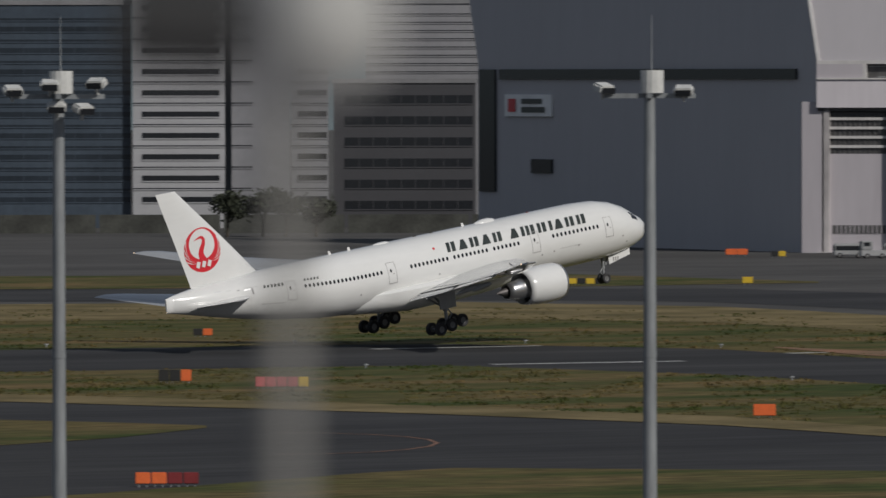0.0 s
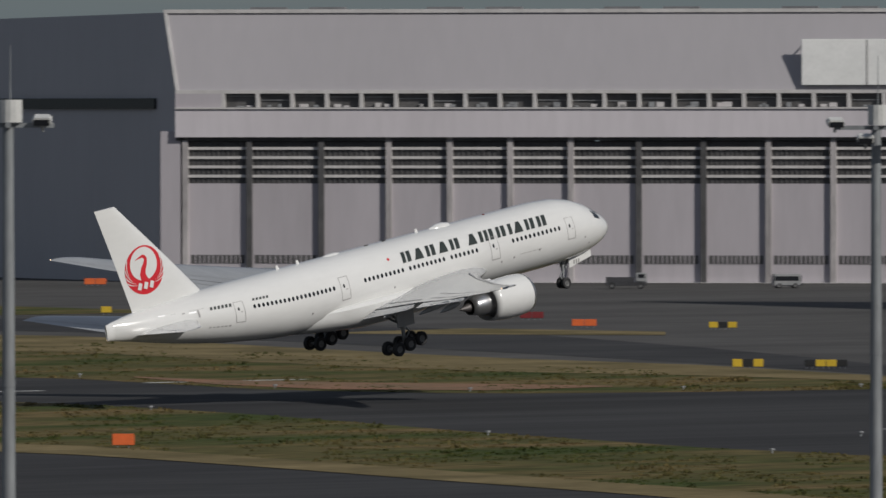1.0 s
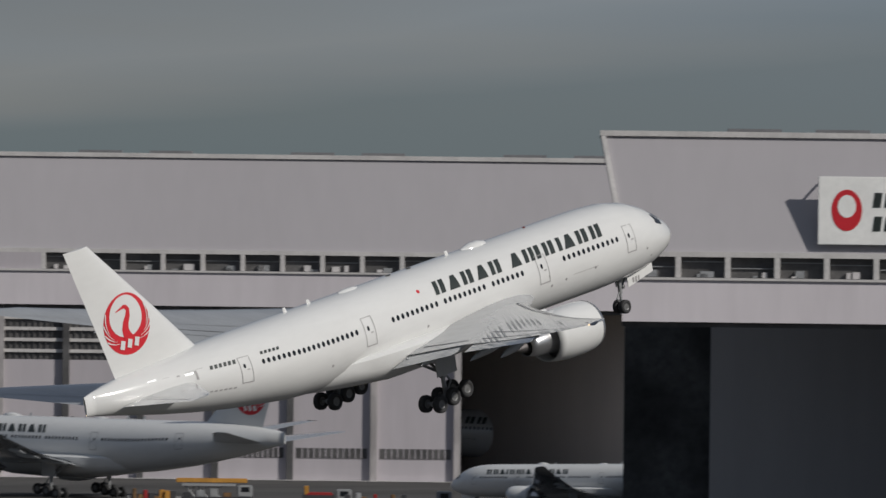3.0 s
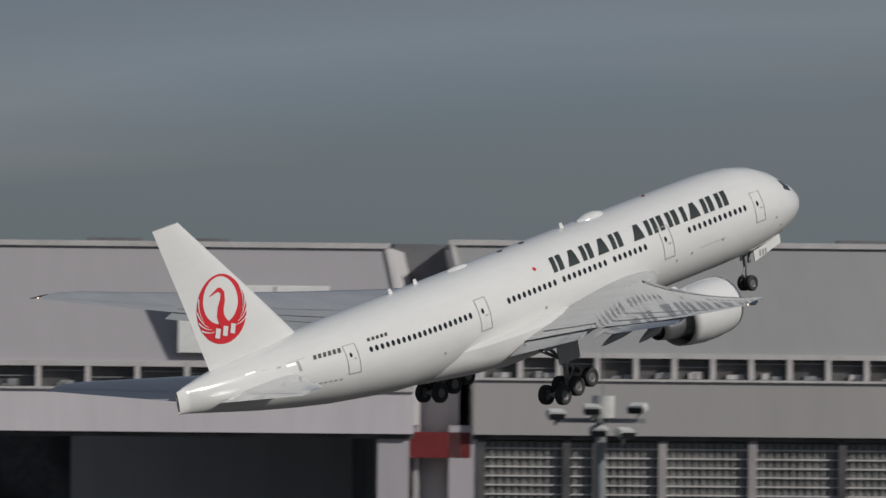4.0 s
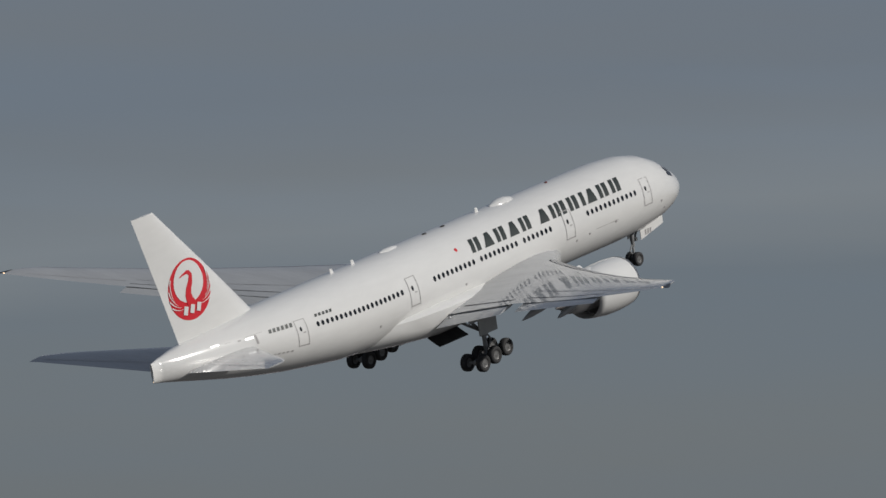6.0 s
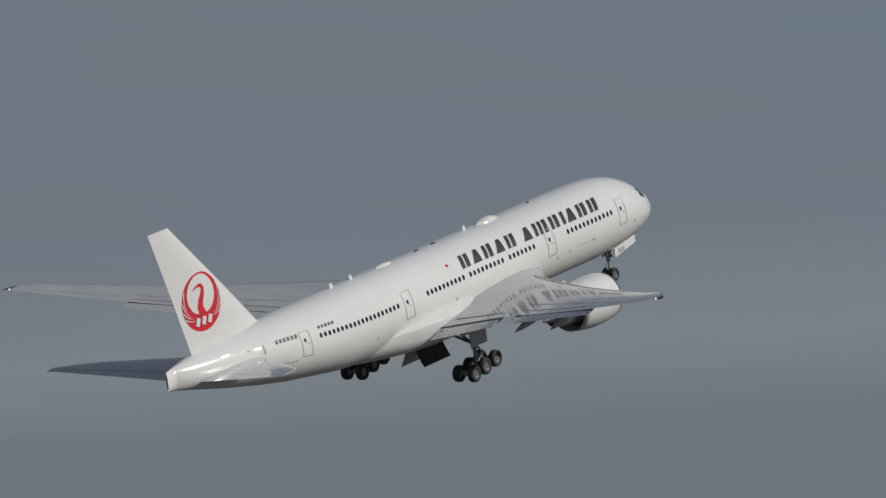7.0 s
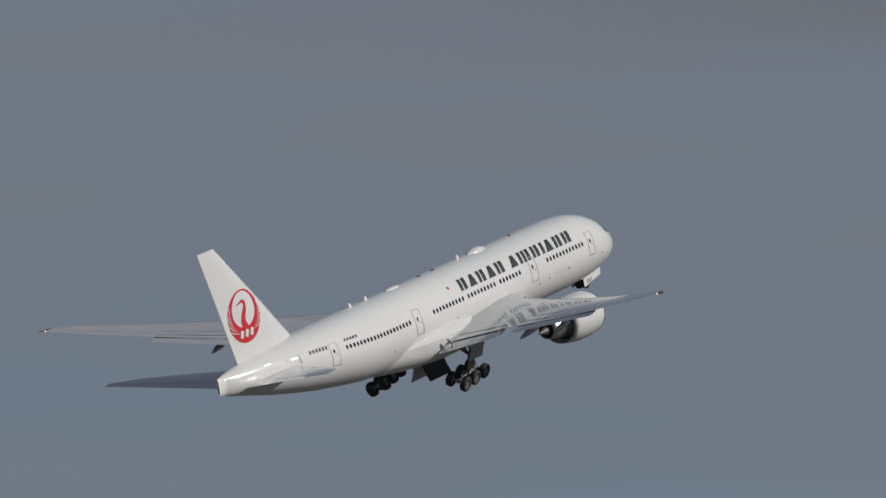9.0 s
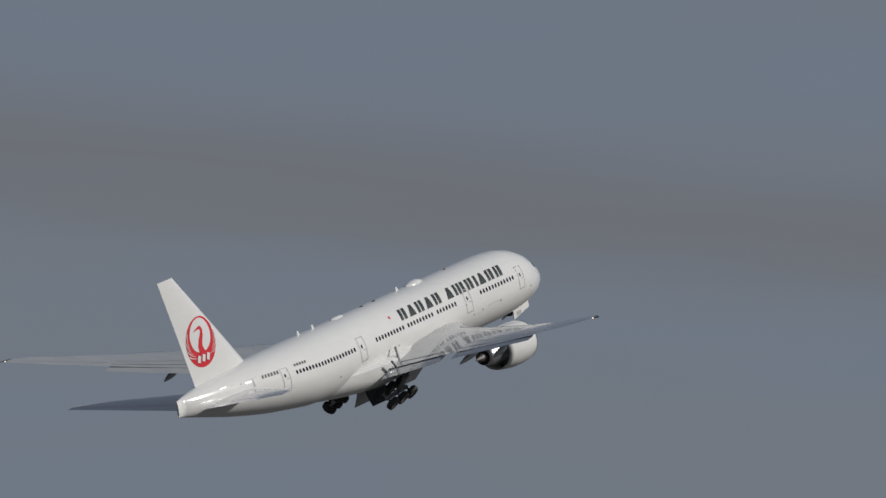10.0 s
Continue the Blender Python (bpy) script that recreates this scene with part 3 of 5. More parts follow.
        link_mesh("elevator_seam", v, [(0, 1, 3, 2)], SEAM, tp)
        secs = []
        for y in (2.6, 4.2, 5.5, 8, 10, 14, 18, 22, 26, 28.8, 29.6, 29.9):
            le, te = wing_le(y), wing_te(y)
            if y > 29.0:
                le += (y - 29.0) ** 2 * 1.2
            th = 0.135 - 0.0017 * y
            tw = radians(3.0 - 0.13 * y)
            secs.append([(NOSE - le - x, sgn * y, wing_z(y) + t - (x - 0.3 * (te - le)) * math.sin(tw)) for x, t in foil(te - le, th, 11)])
        wing = lofted("wing", secs, jet, WINGGREY)
        # flaps, lowered a little behind the trailing edge
        for y0, y1, drop in ((3.6, 9.4, 12), (11.2, 21.5, 10)):
            secs = []
            for y in (y0, y1):
                c = 0.17 * (wing_te(y) - wing_le(y)) + 0.35
                te, a = wing_te(y), radians(drop)
                z0 = wing_z(y) - (0.62 * (te - wing_le(y))) * math.sin(radians(3.0 - 0.13 * y)) - 0.08
                secs.append([(NOSE - te + 0.35 * c - x * math.cos(a) + t * math.sin(a), sgn * y, z0 - x * math.sin(a) + t) for x, t in foil(c, 0.14, 7)])
            lofted("flap", secs, wing, WINGGREY)
        # spoiler and aileron seams on the upper face
        for u, ya, yb, m_ in ((0.72, 11, 21.5, WINGSEAM), (0.78, 22, 28.5, WINGSEAM), (0.10, 5.0, 28.6, WINGSEAM), (0.90, 4.2, 9.4, GAP), (0.88, 11.2, 21.5, GAP)):
            v = []
            for y in [ya + (yb - ya) * i / 6 for i in range(7)]:
                le, c = wing_le(y), wing_te(y) - wing_le(y)
                th, tw = 0.135 - 0.0017 * y, radians(3.0 - 0.13 * y)
                h = lambda w: 5 * th * c * (0.2969 * math.sqrt(w) - 0.126 * w - 0.3516 * w * w + 0.2843 * w ** 3 - 0.1036 * w ** 4)
                for w in (u, u + 0.014):
                    v.append((NOSE - le - w * c, sgn * y, wing_z(y) + h(w) - (w - 0.3) * c * math.sin(tw) + 0.012))
            link_mesh("wing_seam", v, [(2 * i, 2 * i + 1, 2 * i + 3, 2 * i + 2) for i in range(6)], m_, wing)
        # flap track fairings
        for y, ln in ((6.6, 4.4), (12.5, 3.8), (16.8, 2.6)):
            x0, z0 = wing_te(y) - ln * 0.62, wing_z(y) - 0.55 - 0.01 * y
            secs = [[(NOSE - x0 - ln * u, sgn * y + r * 0.21 * math.cos(q), z0 - 0.4 * u * u + r * 0.30 * math.sin(q)) for q in [2 * math.pi * k / 10 for k in range(10)]] for u, r in ((0, 0.15), (0.15, 0.75), (0.4, 1.0), (0.7, 0.8), (0.92, 0.35), (1.0, 0.05))]
            lofted("flap_fairing", secs, wing, WINGGREY)
        secs = []
        for y, le, c in ((29.86, wing_le(29.9) + 1.0, 1.05), (30.2, wing_le(29.9) + 1.45, 0.75), (30.45, wing_le(29.9) + 1.95, 0.3)):
            secs.append([(NOSE - le - x, sgn * y, wing_z(29.9) + 0.03 + t) for x, t in foil(c, 0.12, 7)])
        lofted("wing_tip", secs, wing, GLASSDARK, "dark glazed wing tip")
        # engine
        eng = empty_part("engine", jet)
        ex, ey, ez = NOSE - 20.4, sgn * 9.6, -2.75
        prof = [(-0.9, 1.40), (-0.3, 1.42), (0.04, 1.60), (0.0, 1.68), (-0.06, 1.74), (-0.5, 1.86), (-1.6, 1.93), (-3.0, 1.90), (-4.2, 1.74), (-4.9, 1.60), (-4.86, 1.56), (-3.8, 1.60)]
        vv, ff = lathe(prof, (ey, ez), 40)
        link_mesh("nacelle", [(ex + p[0], p[1], p[2]) for p in vv], ff, WHITE, eng, True)
        vv, ff = lathe([(0.03, 1.58), (-0.0, 1.685), (-0.07, 1.755), (-0.3, 1.825)], (ey, ez), 40)
        link_mesh("inlet_lip", [(ex + 0.012 + p[0], ey + (p[1] - ey) * 1.004, ez + (p[2] - ez) * 1.004) for p in vv], ff, BAREMETAL, eng, True)
        vv, ff = lathe([(-1.0, 0.02), (-1.35, 0.42), (-1.4, 1.42)], (ey, ez), 32)
        link_mesh("fan", [(ex + p[0], p[1], p[2]) for p in vv], ff, DARKMETAL, eng, True)
        vv, ff = lathe([(-3.6, 1.58), (-3.8, 1.05), (-5.2, 1.02), (-6.2, 0.86), (-6.9, 0.72), (-6.85, 0.66), (-6.2, 0.66)], (ey, ez), 32)
        link_mesh("core_nozzle", [(ex + p[0], p[1], p[2]) for p in vv], ff, BAREMETAL, eng, True)
        vv, ff = lathe([(-6.2, 0.66), (-6.6, 0.5), (-7.4, 0.3), (-8.1, 0.05)], (ey, ez), 24)
        link_mesh("exhaust_plug", [(ex + p[0], p[1], p[2]) for p in vv], ff, DARKMETAL, eng, True)
        secs = []
        for z, xa, xb, w in ((-1.2, -1.6, -6.6, 0.22), (-1.0, -2.6, -7.6, 0.25), (-0.75, -4.2, -8.4, 0.22)):
            secs.append([(ex + xa, ey, z), (ex + xa - 1.0, ey + w, z), (ex + xb + 1.2, ey + w, z), (ex + xb, ey, z), (ex + xb + 1.2, ey - w, z), (ex + xa - 1.0, ey - w, z)])
        lofted("pylon", secs, eng, WHITE)
        secs = [[(ex - 2.2 - dx, ey - sgn * (1.35 + h), ez + 1.25 + h * 0.75 + s) for dx, s in ((0, 0), (1.0, 0.03), (1.5, 0), (1.0, -0.03))] for h in (0, 0.55)]
        lofted("nacelle_strake", secs, eng, WHITE)
    # the same markings, windows and doors on the left flank
    kinds = ("cabin_window", "title_", "emblem_", "door_edge", "door_window", "door_handle")
    for ob in [c for c in jet.children_recursive if c.data and c.name.startswith(kinds)]:
        me = ob.data
        v = [(p.co.x, -p.co.y, p.co.z) for p in me.vertices]
        link_mesh(ob.name.split(".")[0], v, [tuple(p.vertices)[::-1] for p in me.polygons], me.materials[0], ob.parent)
    return jet


def empty_part(name, parent, loc=(0, 0, 0)):
    ob = new(name)
    ob.empty_display_size = 0.3
    ob.parent, ob.location = parent, loc
    return ob


def add_gear(jet):
    """Nose gear, two six-wheel main gears and their doors; returns the parts that move."""
    moving = {}
    ng = empty_part("nose_gear", jet, (NOSE - 6.0, 0, -2.6))
    bm = bmesh.new()
    rod(bm, (0, 0, 0.3), (-0.05, 0, -1.5), 0.16)
    rod(bm, (-0.05, 0, -1.4), (-0.12, 0, -2.5), 0.10)
    rod(bm, (-0.12, -0.35, -2.48), (-0.12, 0.35, -2.48), 0.08)
    rod(bm, (1.1, 0, 0.1), (0.0, 0, -1.3), 0.08)
    rod(bm, (-0.1, 0, -1.3), (-0.5, 0, -1.8), 0.06)
    rod(bm, (-0.5, 0, -1.8), (-0.12, 0, -2.3), 0.06)
    box(bm, 0.05, 0.2, -0.3, 0.3, -1.15, -0.9)
    part("strut", bm, GEARGREY, ng)
    for y in (-0.32, 0.32):
        wheel(ng, -0.12, y, -2.48, 0.53, 0.40)
    moving["nose"] = ng
    for y in (-0.62, 0.62):
        d = empty_part("nose_gear_door", jet, (NOSE - 4.6, y, -2.85))
        secs = [[(1.75, 0, zf), (1.75, 0.05, zf), (-1.15, 0.05, zr), (-1.15, 0, zr)] for zf, zr in ((0.55, 0.15), (-0.28, -0.85))]
        lofted("door_panel", secs, d, WHITE)
        if y < 0:
            for i in range(3):
                link_mesh("marking_bar", [(-0.62 + i * 0.3, -0.012, -0.62), (-0.44 + i * 0.3, -0.012, -0.62), (-0.40 + i * 0.3, -0.012, -0.22), (-0.58 + i * 0.3, -0.012, -0.22)], [(0, 1, 2, 3)], SEAM, d)
    for sgn in (-1, 1):
        mg = empty_part("main_gear", jet, (NOSE - 31.6, sgn * 5.2, -2.1))
        bm = bmesh.new()
        rod(bm, (0, 0, 0.6), (0, 0, -1.9), 0.26, n=14)
        rod(bm, (0, 0, -1.8), (0, 0, -3.25), 0.17, n=14)
        rod(bm, (0.15, -sgn * 2.4, 0.0), (0, 0, -1.7), 0.11)
        rod(bm, (-2.2, -sgn * 1.2, 0.0), (0, 0, -1.6), 0.11)
        rod(bm, (0.25, 0, -1.7), (0.75, 0, -2.3), 0.07)
        rod(bm, (0.75, 0, -2.3), (0.2, 0, -3.0), 0.07)
        part("strut", bm, GEARGREY, mg)
        tr = Matrix.Rotation(radians(-9), 3, "Y")
        bm = bmesh.new()
        ends = [tr @ Vector((x, 0, 0)) + Vector((0, 0, -3.3)) for x in (-1.55, 1.55)]
        rod(bm, ends[0], ends[1], 0.19)
        for x in (-1.45, 0, 1.45):
            c = tr @ Vector((x, 0, 0)) + Vector((0, 0, -3.3))
            rod(bm, c + Vector((0, -0.7, 0)), c + Vector((0, 0.7, 0)), 0.10)
        part("bogie_beam", bm, GEARGREY, mg)
        for x in (-1.45, 0, 1.45):
            c = tr @ Vector((x, 0, 0)) + Vector((0, 0, -3.3))
            for y in (-0.70, 0.70):
                wheel(mg, c.x, y, c.z, 0.65, 0.50)
        secs = [[(1.05, sgn * 0.42, z), (1.05, sgn * 0.50, z), (-1.05, sgn * 0.50, z), (-1.05, sgn * 0.42, z)] for z in (0.35, -1.65)]
        lofted("leg_door", secs, mg, WINGGREY)
        moving["main_r" if sgn < 0 else "main_l"] = mg
        bd = empty_part("bay_door", jet, (NOSE - 30.9, sgn * 0.25, -3.55))
        secs = []
        for i in range(6):
            y = sgn * 1.9 * i / 5
            z = 0.02 + 0.06 * (i / 5) ** 2 * 5
            secs.append([(1.7, y, z), (-1.7, y, z), (-1.7, y, z + 0.09), (1.7, y, z + 0.09)])
        lofted("door_panel", secs, bd, BAYDARK if sgn < 0 else WINGGREY)
        moving["bay_r" if sgn < 0 else "bay_l"] = bd
    return moving


airliner = build_airliner("white twin-engine airliner climbing with red tail emblem", "airliners")
gear = add_gear(airliner)


# ---- ground ----
def polar(a, r):
    """(degrees from the y axis, metres) to x, y."""
    return (r * math.sin(radians(a)), r * math.cos(radians(a)))


def sheet(name, near, far, z, material, label, category):
    """A ground sheet between two lines of (degrees, metres)."""
    v = [(*polar(a, r), z) for a, r in near] + [(*polar(a, r), z) for a, r in far]
    n = len(near)
    ob = link_mesh(name, v, [(i, i + 1, n + i + 1, n + i) for i in range(n - 1)], material)
    return tagged(ob, label, category, kind="structure")


def lerp_line(line, azs):
    out = []
    for a in azs:
        if a <= line[0][0]:
            (a0, r0), (a1, r1) = line[0], line[1]
        elif a >= line[-1][0]:
            (a0, r0), (a1, r1) = line[-2], line[-1]
        else:
            (a0, r0), (a1, r1) = next((p, q) for p, q in zip(line, line[1:]) if p[0] <= a <= q[0])
        out.append((a, max(80, r0 + (r1 - r0) * (a - a0) / (a1 - a0))))
    return out


G = 4800
ground = link_mesh("ground", [(-G, -G, 0), (G, -G, 0), (G, G, 0), (-G, G, 0)], [(0, 1, 2, 3)], APRON)
tagged(ground, "grey concrete apron reaching to the horizon", "ground", kind="structure")
AZS = [24 + 0.5 * i for i in range(49)]
FAR_GRASS = [(26, 1190), (30.9, 1200), (33.4, 1210), (35.1, 1180), (36.1, 1130), (37.3, 1080), (38.5, 1050), (39.6, 1005), (40.5, 952)]
FAR_EDGE = [(26, 985), (30.9, 1000), (33.4, 1020), (34.9, 1002), (36.1, 958), (37.3, 946), (38.5, 952), (39.6, 962), (40.45, 950)]
NEAR_EDGE = [(26, 900), (30.9, 925), (33.4, 945), (35.1, 912), (36.1, 880), (37.2, 836), (38.5, 798), (40.2, 765), (42, 768)]
VERGE = [(26, 880), (30.9, 850), (33.4, 816), (35.1, 788), (37.05, 735), (38.5, 700), (42, 620)]
TAXI = [(26, 600), (31.3, 652), (33.4, 698), (35.5, 693), (37.4, 690), (39, 640), (42, 560)]
az1 = [a for a in AZS if a <= 40.5]
sheet("runway", lerp_line(NEAR_EDGE, AZS), lerp_line(FAR_EDGE, AZS), 0.03, RUNWAYM, "dark worn runway asphalt with white markings", "runway")
sheet("grass_verge_far", lerp_line(FAR_EDGE, az1), lerp_line(FAR_GRASS, az1), 0.05, GRASS, "mown yellowing grass beyond the runway", "grass")
sheet("straw_verge_far", [(a, max(r - 0.42 * (r - q), q)) for (a, r), (_, q) in zip(lerp_line(FAR_GRASS, az1), lerp_line(FAR_EDGE, az1))], [(a, r - 1) for a, r in lerp_line(FAR_GRASS, az1)], 0.08, STRAW, "dry straw-coloured grass edge", "grass")
sheet("red_earth_strip", [(35.3, 1003), (35.8, 976), (36.4, 960), (37.3, 956), (38.0, 968)], [(35.3, 1006), (35.8, 992), (36.4, 984), (37.3, 978), (38.0, 971)], 0.10, EARTH, "bare red earth strip in the grass", "soil")
az2 = [a for a in AZS if a <= 41.5]
sheet("grass_verge_near", lerp_line(VERGE, az2), [(a, v + (q - v) * min(1, 0.05 + (41.5 - a) / 1.5)) for (a, q), (_, v) in zip(lerp_line(NEAR_EDGE, az2), lerp_line(VERGE, az2))], 0.05, GRASS, "rough green and brown grass before the runway", "grass")
sheet("straw_verge_near", [(a, r - 8) for a, r in lerp_line(VERGE, az2)], [(a, r + 12) for a, r in lerp_line(VERGE, az2)], 0.08, STRAW, "dry straw-coloured grass edge", "grass")
sheet("taxiway", lerp_line(TAXI, AZS), [(a, r - 8) for a, r in lerp_line(VERGE, AZS)], 0.03, ASPHALT, "dark asphalt taxiway", "taxiway")
sheet("grass_near", [(a, r - 120) for a, r in lerp_line(TAXI, AZS)], lerp_line(TAXI, AZS), 0.05, GRASS, "green and straw-coloured grass", "grass")
sheet("taxiway_far", [(a, 1216 if a < 35 else 1205 - 42 * (a - 35)) for a in az1], [(a, 1284 if a < 35 else 1205 - 42 * (a - 35) + (79 + 12 * (a - 35)) * min(1, max(0, (40.5 - a) / 3.5))) for a in az1], 0.025, ASPHALT, "dark taxiway band beyond the grass", "taxiway")
sheet("grass_island_far", [(24, 1284), (31, 1285), (34.1, 1296), (35.55, 1318)], [(24, 1368), (31, 1368), (34.1, 1378), (35.55, 1326)], 0.05, GRASS, "narrow grass island on the apron", "grass")
sheet("grass_island_mid", [(36.3, 1195), (37.2, 1190), (38.3, 1186)], [(36.3, 1197), (37.2, 1222), (38.3, 1204)], 0.05, STRAW, "straw-coloured grass island", "grass")
sheet("grass_island_near", [(29, 725), (30.94, 742), (31.6, 757), (32.1, 778)], [(29, 800), (30.94, 797), (31.6, 790), (32.1, 783)], 0.06, GRASS, "grass island between taxiways", "grass")
sheet("grass_island_right", [(40.6, 1010), (41.2, 995), (42, 990), (43.2, 998), (45, 1008)], [(40.6, 1012), (41.2, 1040), (42, 1062), (43.2, 1045), (45, 1028)], 0.05, GRASS, "brown bushy grass island", "grass")
sheet("straw_island_right", [(39.6, 1082), (40.6, 1000), (41.1, 985)], [(39.6, 1086), (40.6, 1040), (41.1, 1000)], 0.06, STRAW, "straw-coloured verge", "grass")
sheet("grass_corner", [(43.2, 865), (44.2, 866), (46, 870)], [(43.2, 872), (44.2, 920), (46, 950)], 0.05, GRASS, "green grass corner by the taxiway", "grass")


def ground_line(name, pts, w, material, label):
    lft, rgt = band_pts(pts, w, w)
    n = len(lft)
    ob = link_mesh(name, [(x, y, 0.055) for x, y in lft + rgt], [(i, i + 1, n + i + 1, n + i) for i in range(n - 1)], material)
    return tagged(ob, label, "marking", "runway markings", "structure")


for p, q in (((545.6, 838.9), (565.8, 839.5)), ((525.7, 787.9), (546.4, 786.4)), ((569.9, 802.6), (589.3, 803.1)), ((536.2, 650.0), (555.0, 651.1)), ((540.4, 634.4), (561.8, 634.4))):
    ground_line("runway_stripe", [p, q], 1.6, MARK, "white painted runway stripe, worn")
for k in range(28):
    a = 40.7 + 0.05 * k
    ground_line("hold_line", [polar(a, 903 - 4 * (a - 40.7)), polar(a + 0.046, 903 - 4 * (a - 40.654))], 0.9, MARK if k % 3 == 1 else MARKRED, "red and white painted line on the taxiway")


def taxi_light(a, r):
    o = empty("taxiway_light", "small lit green taxiway light", "light", "taxiway lights", pose(*polar(a, r), 0))
    bm = bmesh.new()
    rod(bm, (0, 0, 0), (0, 0, 0.10), 0.16, 0.12, 10)
    part("base", bm, MASTGREY, o)
    bm = bmesh.new()
    rod(bm, (0, 0, 0.10), (0, 0, 0.19), 0.09, 0.05, 10)
    part("lens", bm, GREENLENS, o)


for a, r in ((41.35, 938), (41.57, 945), (41.75, 950), (41.93, 955), (42.1, 960), (42.27, 966), (42.44, 972), (42.6, 978)):
    taxi_light(a, r)
arc = [polar(32.5 + 0.9 * math.sin(q) + 0.0, 745 + 22 * math.cos(q)) for q in [math.pi * k / 10 for k in range(11)]]
ground_line("taxi_line", arc, 0.35, MARKYEL, "faded orange curved taxi line")


def tufts(name, spots, label, material):
    """Clumps of small blades on the grass; tall clumps carry them at all heights."""
    rnd = random.Random(5)
    v, f = [], []
    for x, y, h, w in spots:
        for k in range(7):
            q = rnd.uniform(0, 6.3)
            bx, by = x + rnd.uniform(-w, w), y + rnd.uniform(-w, w)
            d = rnd.uniform(0.3, 0.6) * w
            i = len(v)
            z0 = max(0.0, h - 0.35) * rnd.random()
            hh = z0 + min(h, 0.35) * rnd.uniform(0.5, 1.1)
            v += [(bx - d * math.cos(q), by - d * math.sin(q), z0), (bx + d * math.cos(q), by + d * math.sin(q), z0), (bx + d * 0.6 * math.cos(q + 1), by + d * 0.6 * math.sin(q + 1), hh), (bx - d * 0.5 * math.cos(q), by - d * 0.5 * math.sin(q), z0 + (hh - z0) * 0.8)]
            f.append((i, i + 1, i + 2, i + 3))
    return tagged(link_mesh(name, v, f, material), label, "grass", kind="stuff")


rnd = random.Random(11)
spots, leaves = [], []
for i in range(12000):
    a = rnd.uniform(30.5, 40.1)
    if rnd.random() < 0.55:
        r0, r1 = lerp_line(VERGE, [a])[0][1] + 10, lerp_line(NEAR_EDGE, [a])[0][1]
    else:
        r0, r1 = lerp_line(FAR_EDGE, [a])[0][1], lerp_line(FAR_GRASS, [a])[0][1] - 30
    r = r0 + (r1 - r0) * rnd.random()
    if noise.noise(Vector((a * 2.2, r * 0.03, 0))) > -0.12:
        spots.append((*polar(a, r), rnd.uniform(0.06, 0.22) * (1 + 1.6 * max(0, noise.noise(Vector((a * 5, r * 0.05, 3))))), rnd.uniform(0.12, 0.36)))


def bush_top(a, r):
    """Height of the bushes on the island at an azimuth and distance."""
    far = 1012 + 40 * min(1, max(0, (a - 40.9) / 0.9)) - 14 * max(0, a - 42.6)
    u = (r - 1000) / max(far - 1000, 1)
    if u <= 0 or u >= 1 or a <= 40.9:
        return 0.0
    k = 0.5 + 0.9 * min(1, (a - 40.9) / 1.2) + 0.9 * max(0, noise.noise(Vector((a * 1.7, 4.0, 0))) + 0.3)
    return k * min(1, 6 * u) * min(1, 4 * (1 - u)) * (0.72 + 0.35 * noise.noise(Vector((a * 14, r * 0.25, 2))) + 0.2 * noise.noise(Vector((a * 50, r * 0.9, 5))))


NA, NR = 300, 22
mound = link_mesh("bush_mound", [(*polar(40.9 + 4.1 * i / NA, 999 + 54 * j / NR), bush_top(40.9 + 4.1 * i / NA, 999 + 54 * j / NR)) for i in range(NA + 1) for j in range(NR + 1)],
                  [(i * (NR + 1) + j, (i + 1) * (NR + 1) + j, (i + 1) * (NR + 1) + j + 1, i * (NR + 1) + j + 1) for i in range(NA) for j in range(NR)], BUSH, smooth=True)
tagged(mound, "low brown bushes with patches of dull green", "bushes", kind="stuff")
for i in range(14000):
    a = rnd.uniform(40.9, 45)
    r = rnd.uniform(1001, 1050)
    h = bush_top(a, r)
    if h > 0.15:
        leaves.append((*polar(a, r), h + rnd.uniform(0.02, 0.22), rnd.uniform(0.10, 0.22)))
tufts("rough_grass", spots, "uneven clumps of green and dry grass", GRASS)
tufts("bush_leaves", leaves, "loose brown and green leaves on the bushes", BUSH)


def edge_light(x, y):
    o = empty("runway_light", "small white runway edge light fitting", "light", "runway lights", pose(x, y, 0))
    bm = bmesh.new()
    rod(bm, (0, 0, 0), (0, 0, 0.32), 0.07, 0.06, 8)
    part("stem", bm, MASTGREY, o)
    part("head", bxm(-0.20, 0.20, -0.15, 0.15, 0.28, 0.44, bev=0.05), GEARGREY, o)


for line, off, azs in ((FAR_EDGE, 6, (31.2, 32.6, 33.9, 35.0, 36.1, 37.2, 38.4, 39.4, 40.6)), (NEAR_EDGE, -6, (33.0, 35.4, 37.3, 38.9, 40.3, 41.0)), (NEAR_EDGE, 45, (39.4, 40.9, 41.1, 41.9))):
    for a, r in lerp_line(line, azs):
        edge_light(*polar(a, r + off))


# ---- hangars ----
SKEW = (-0.62, 0.78)


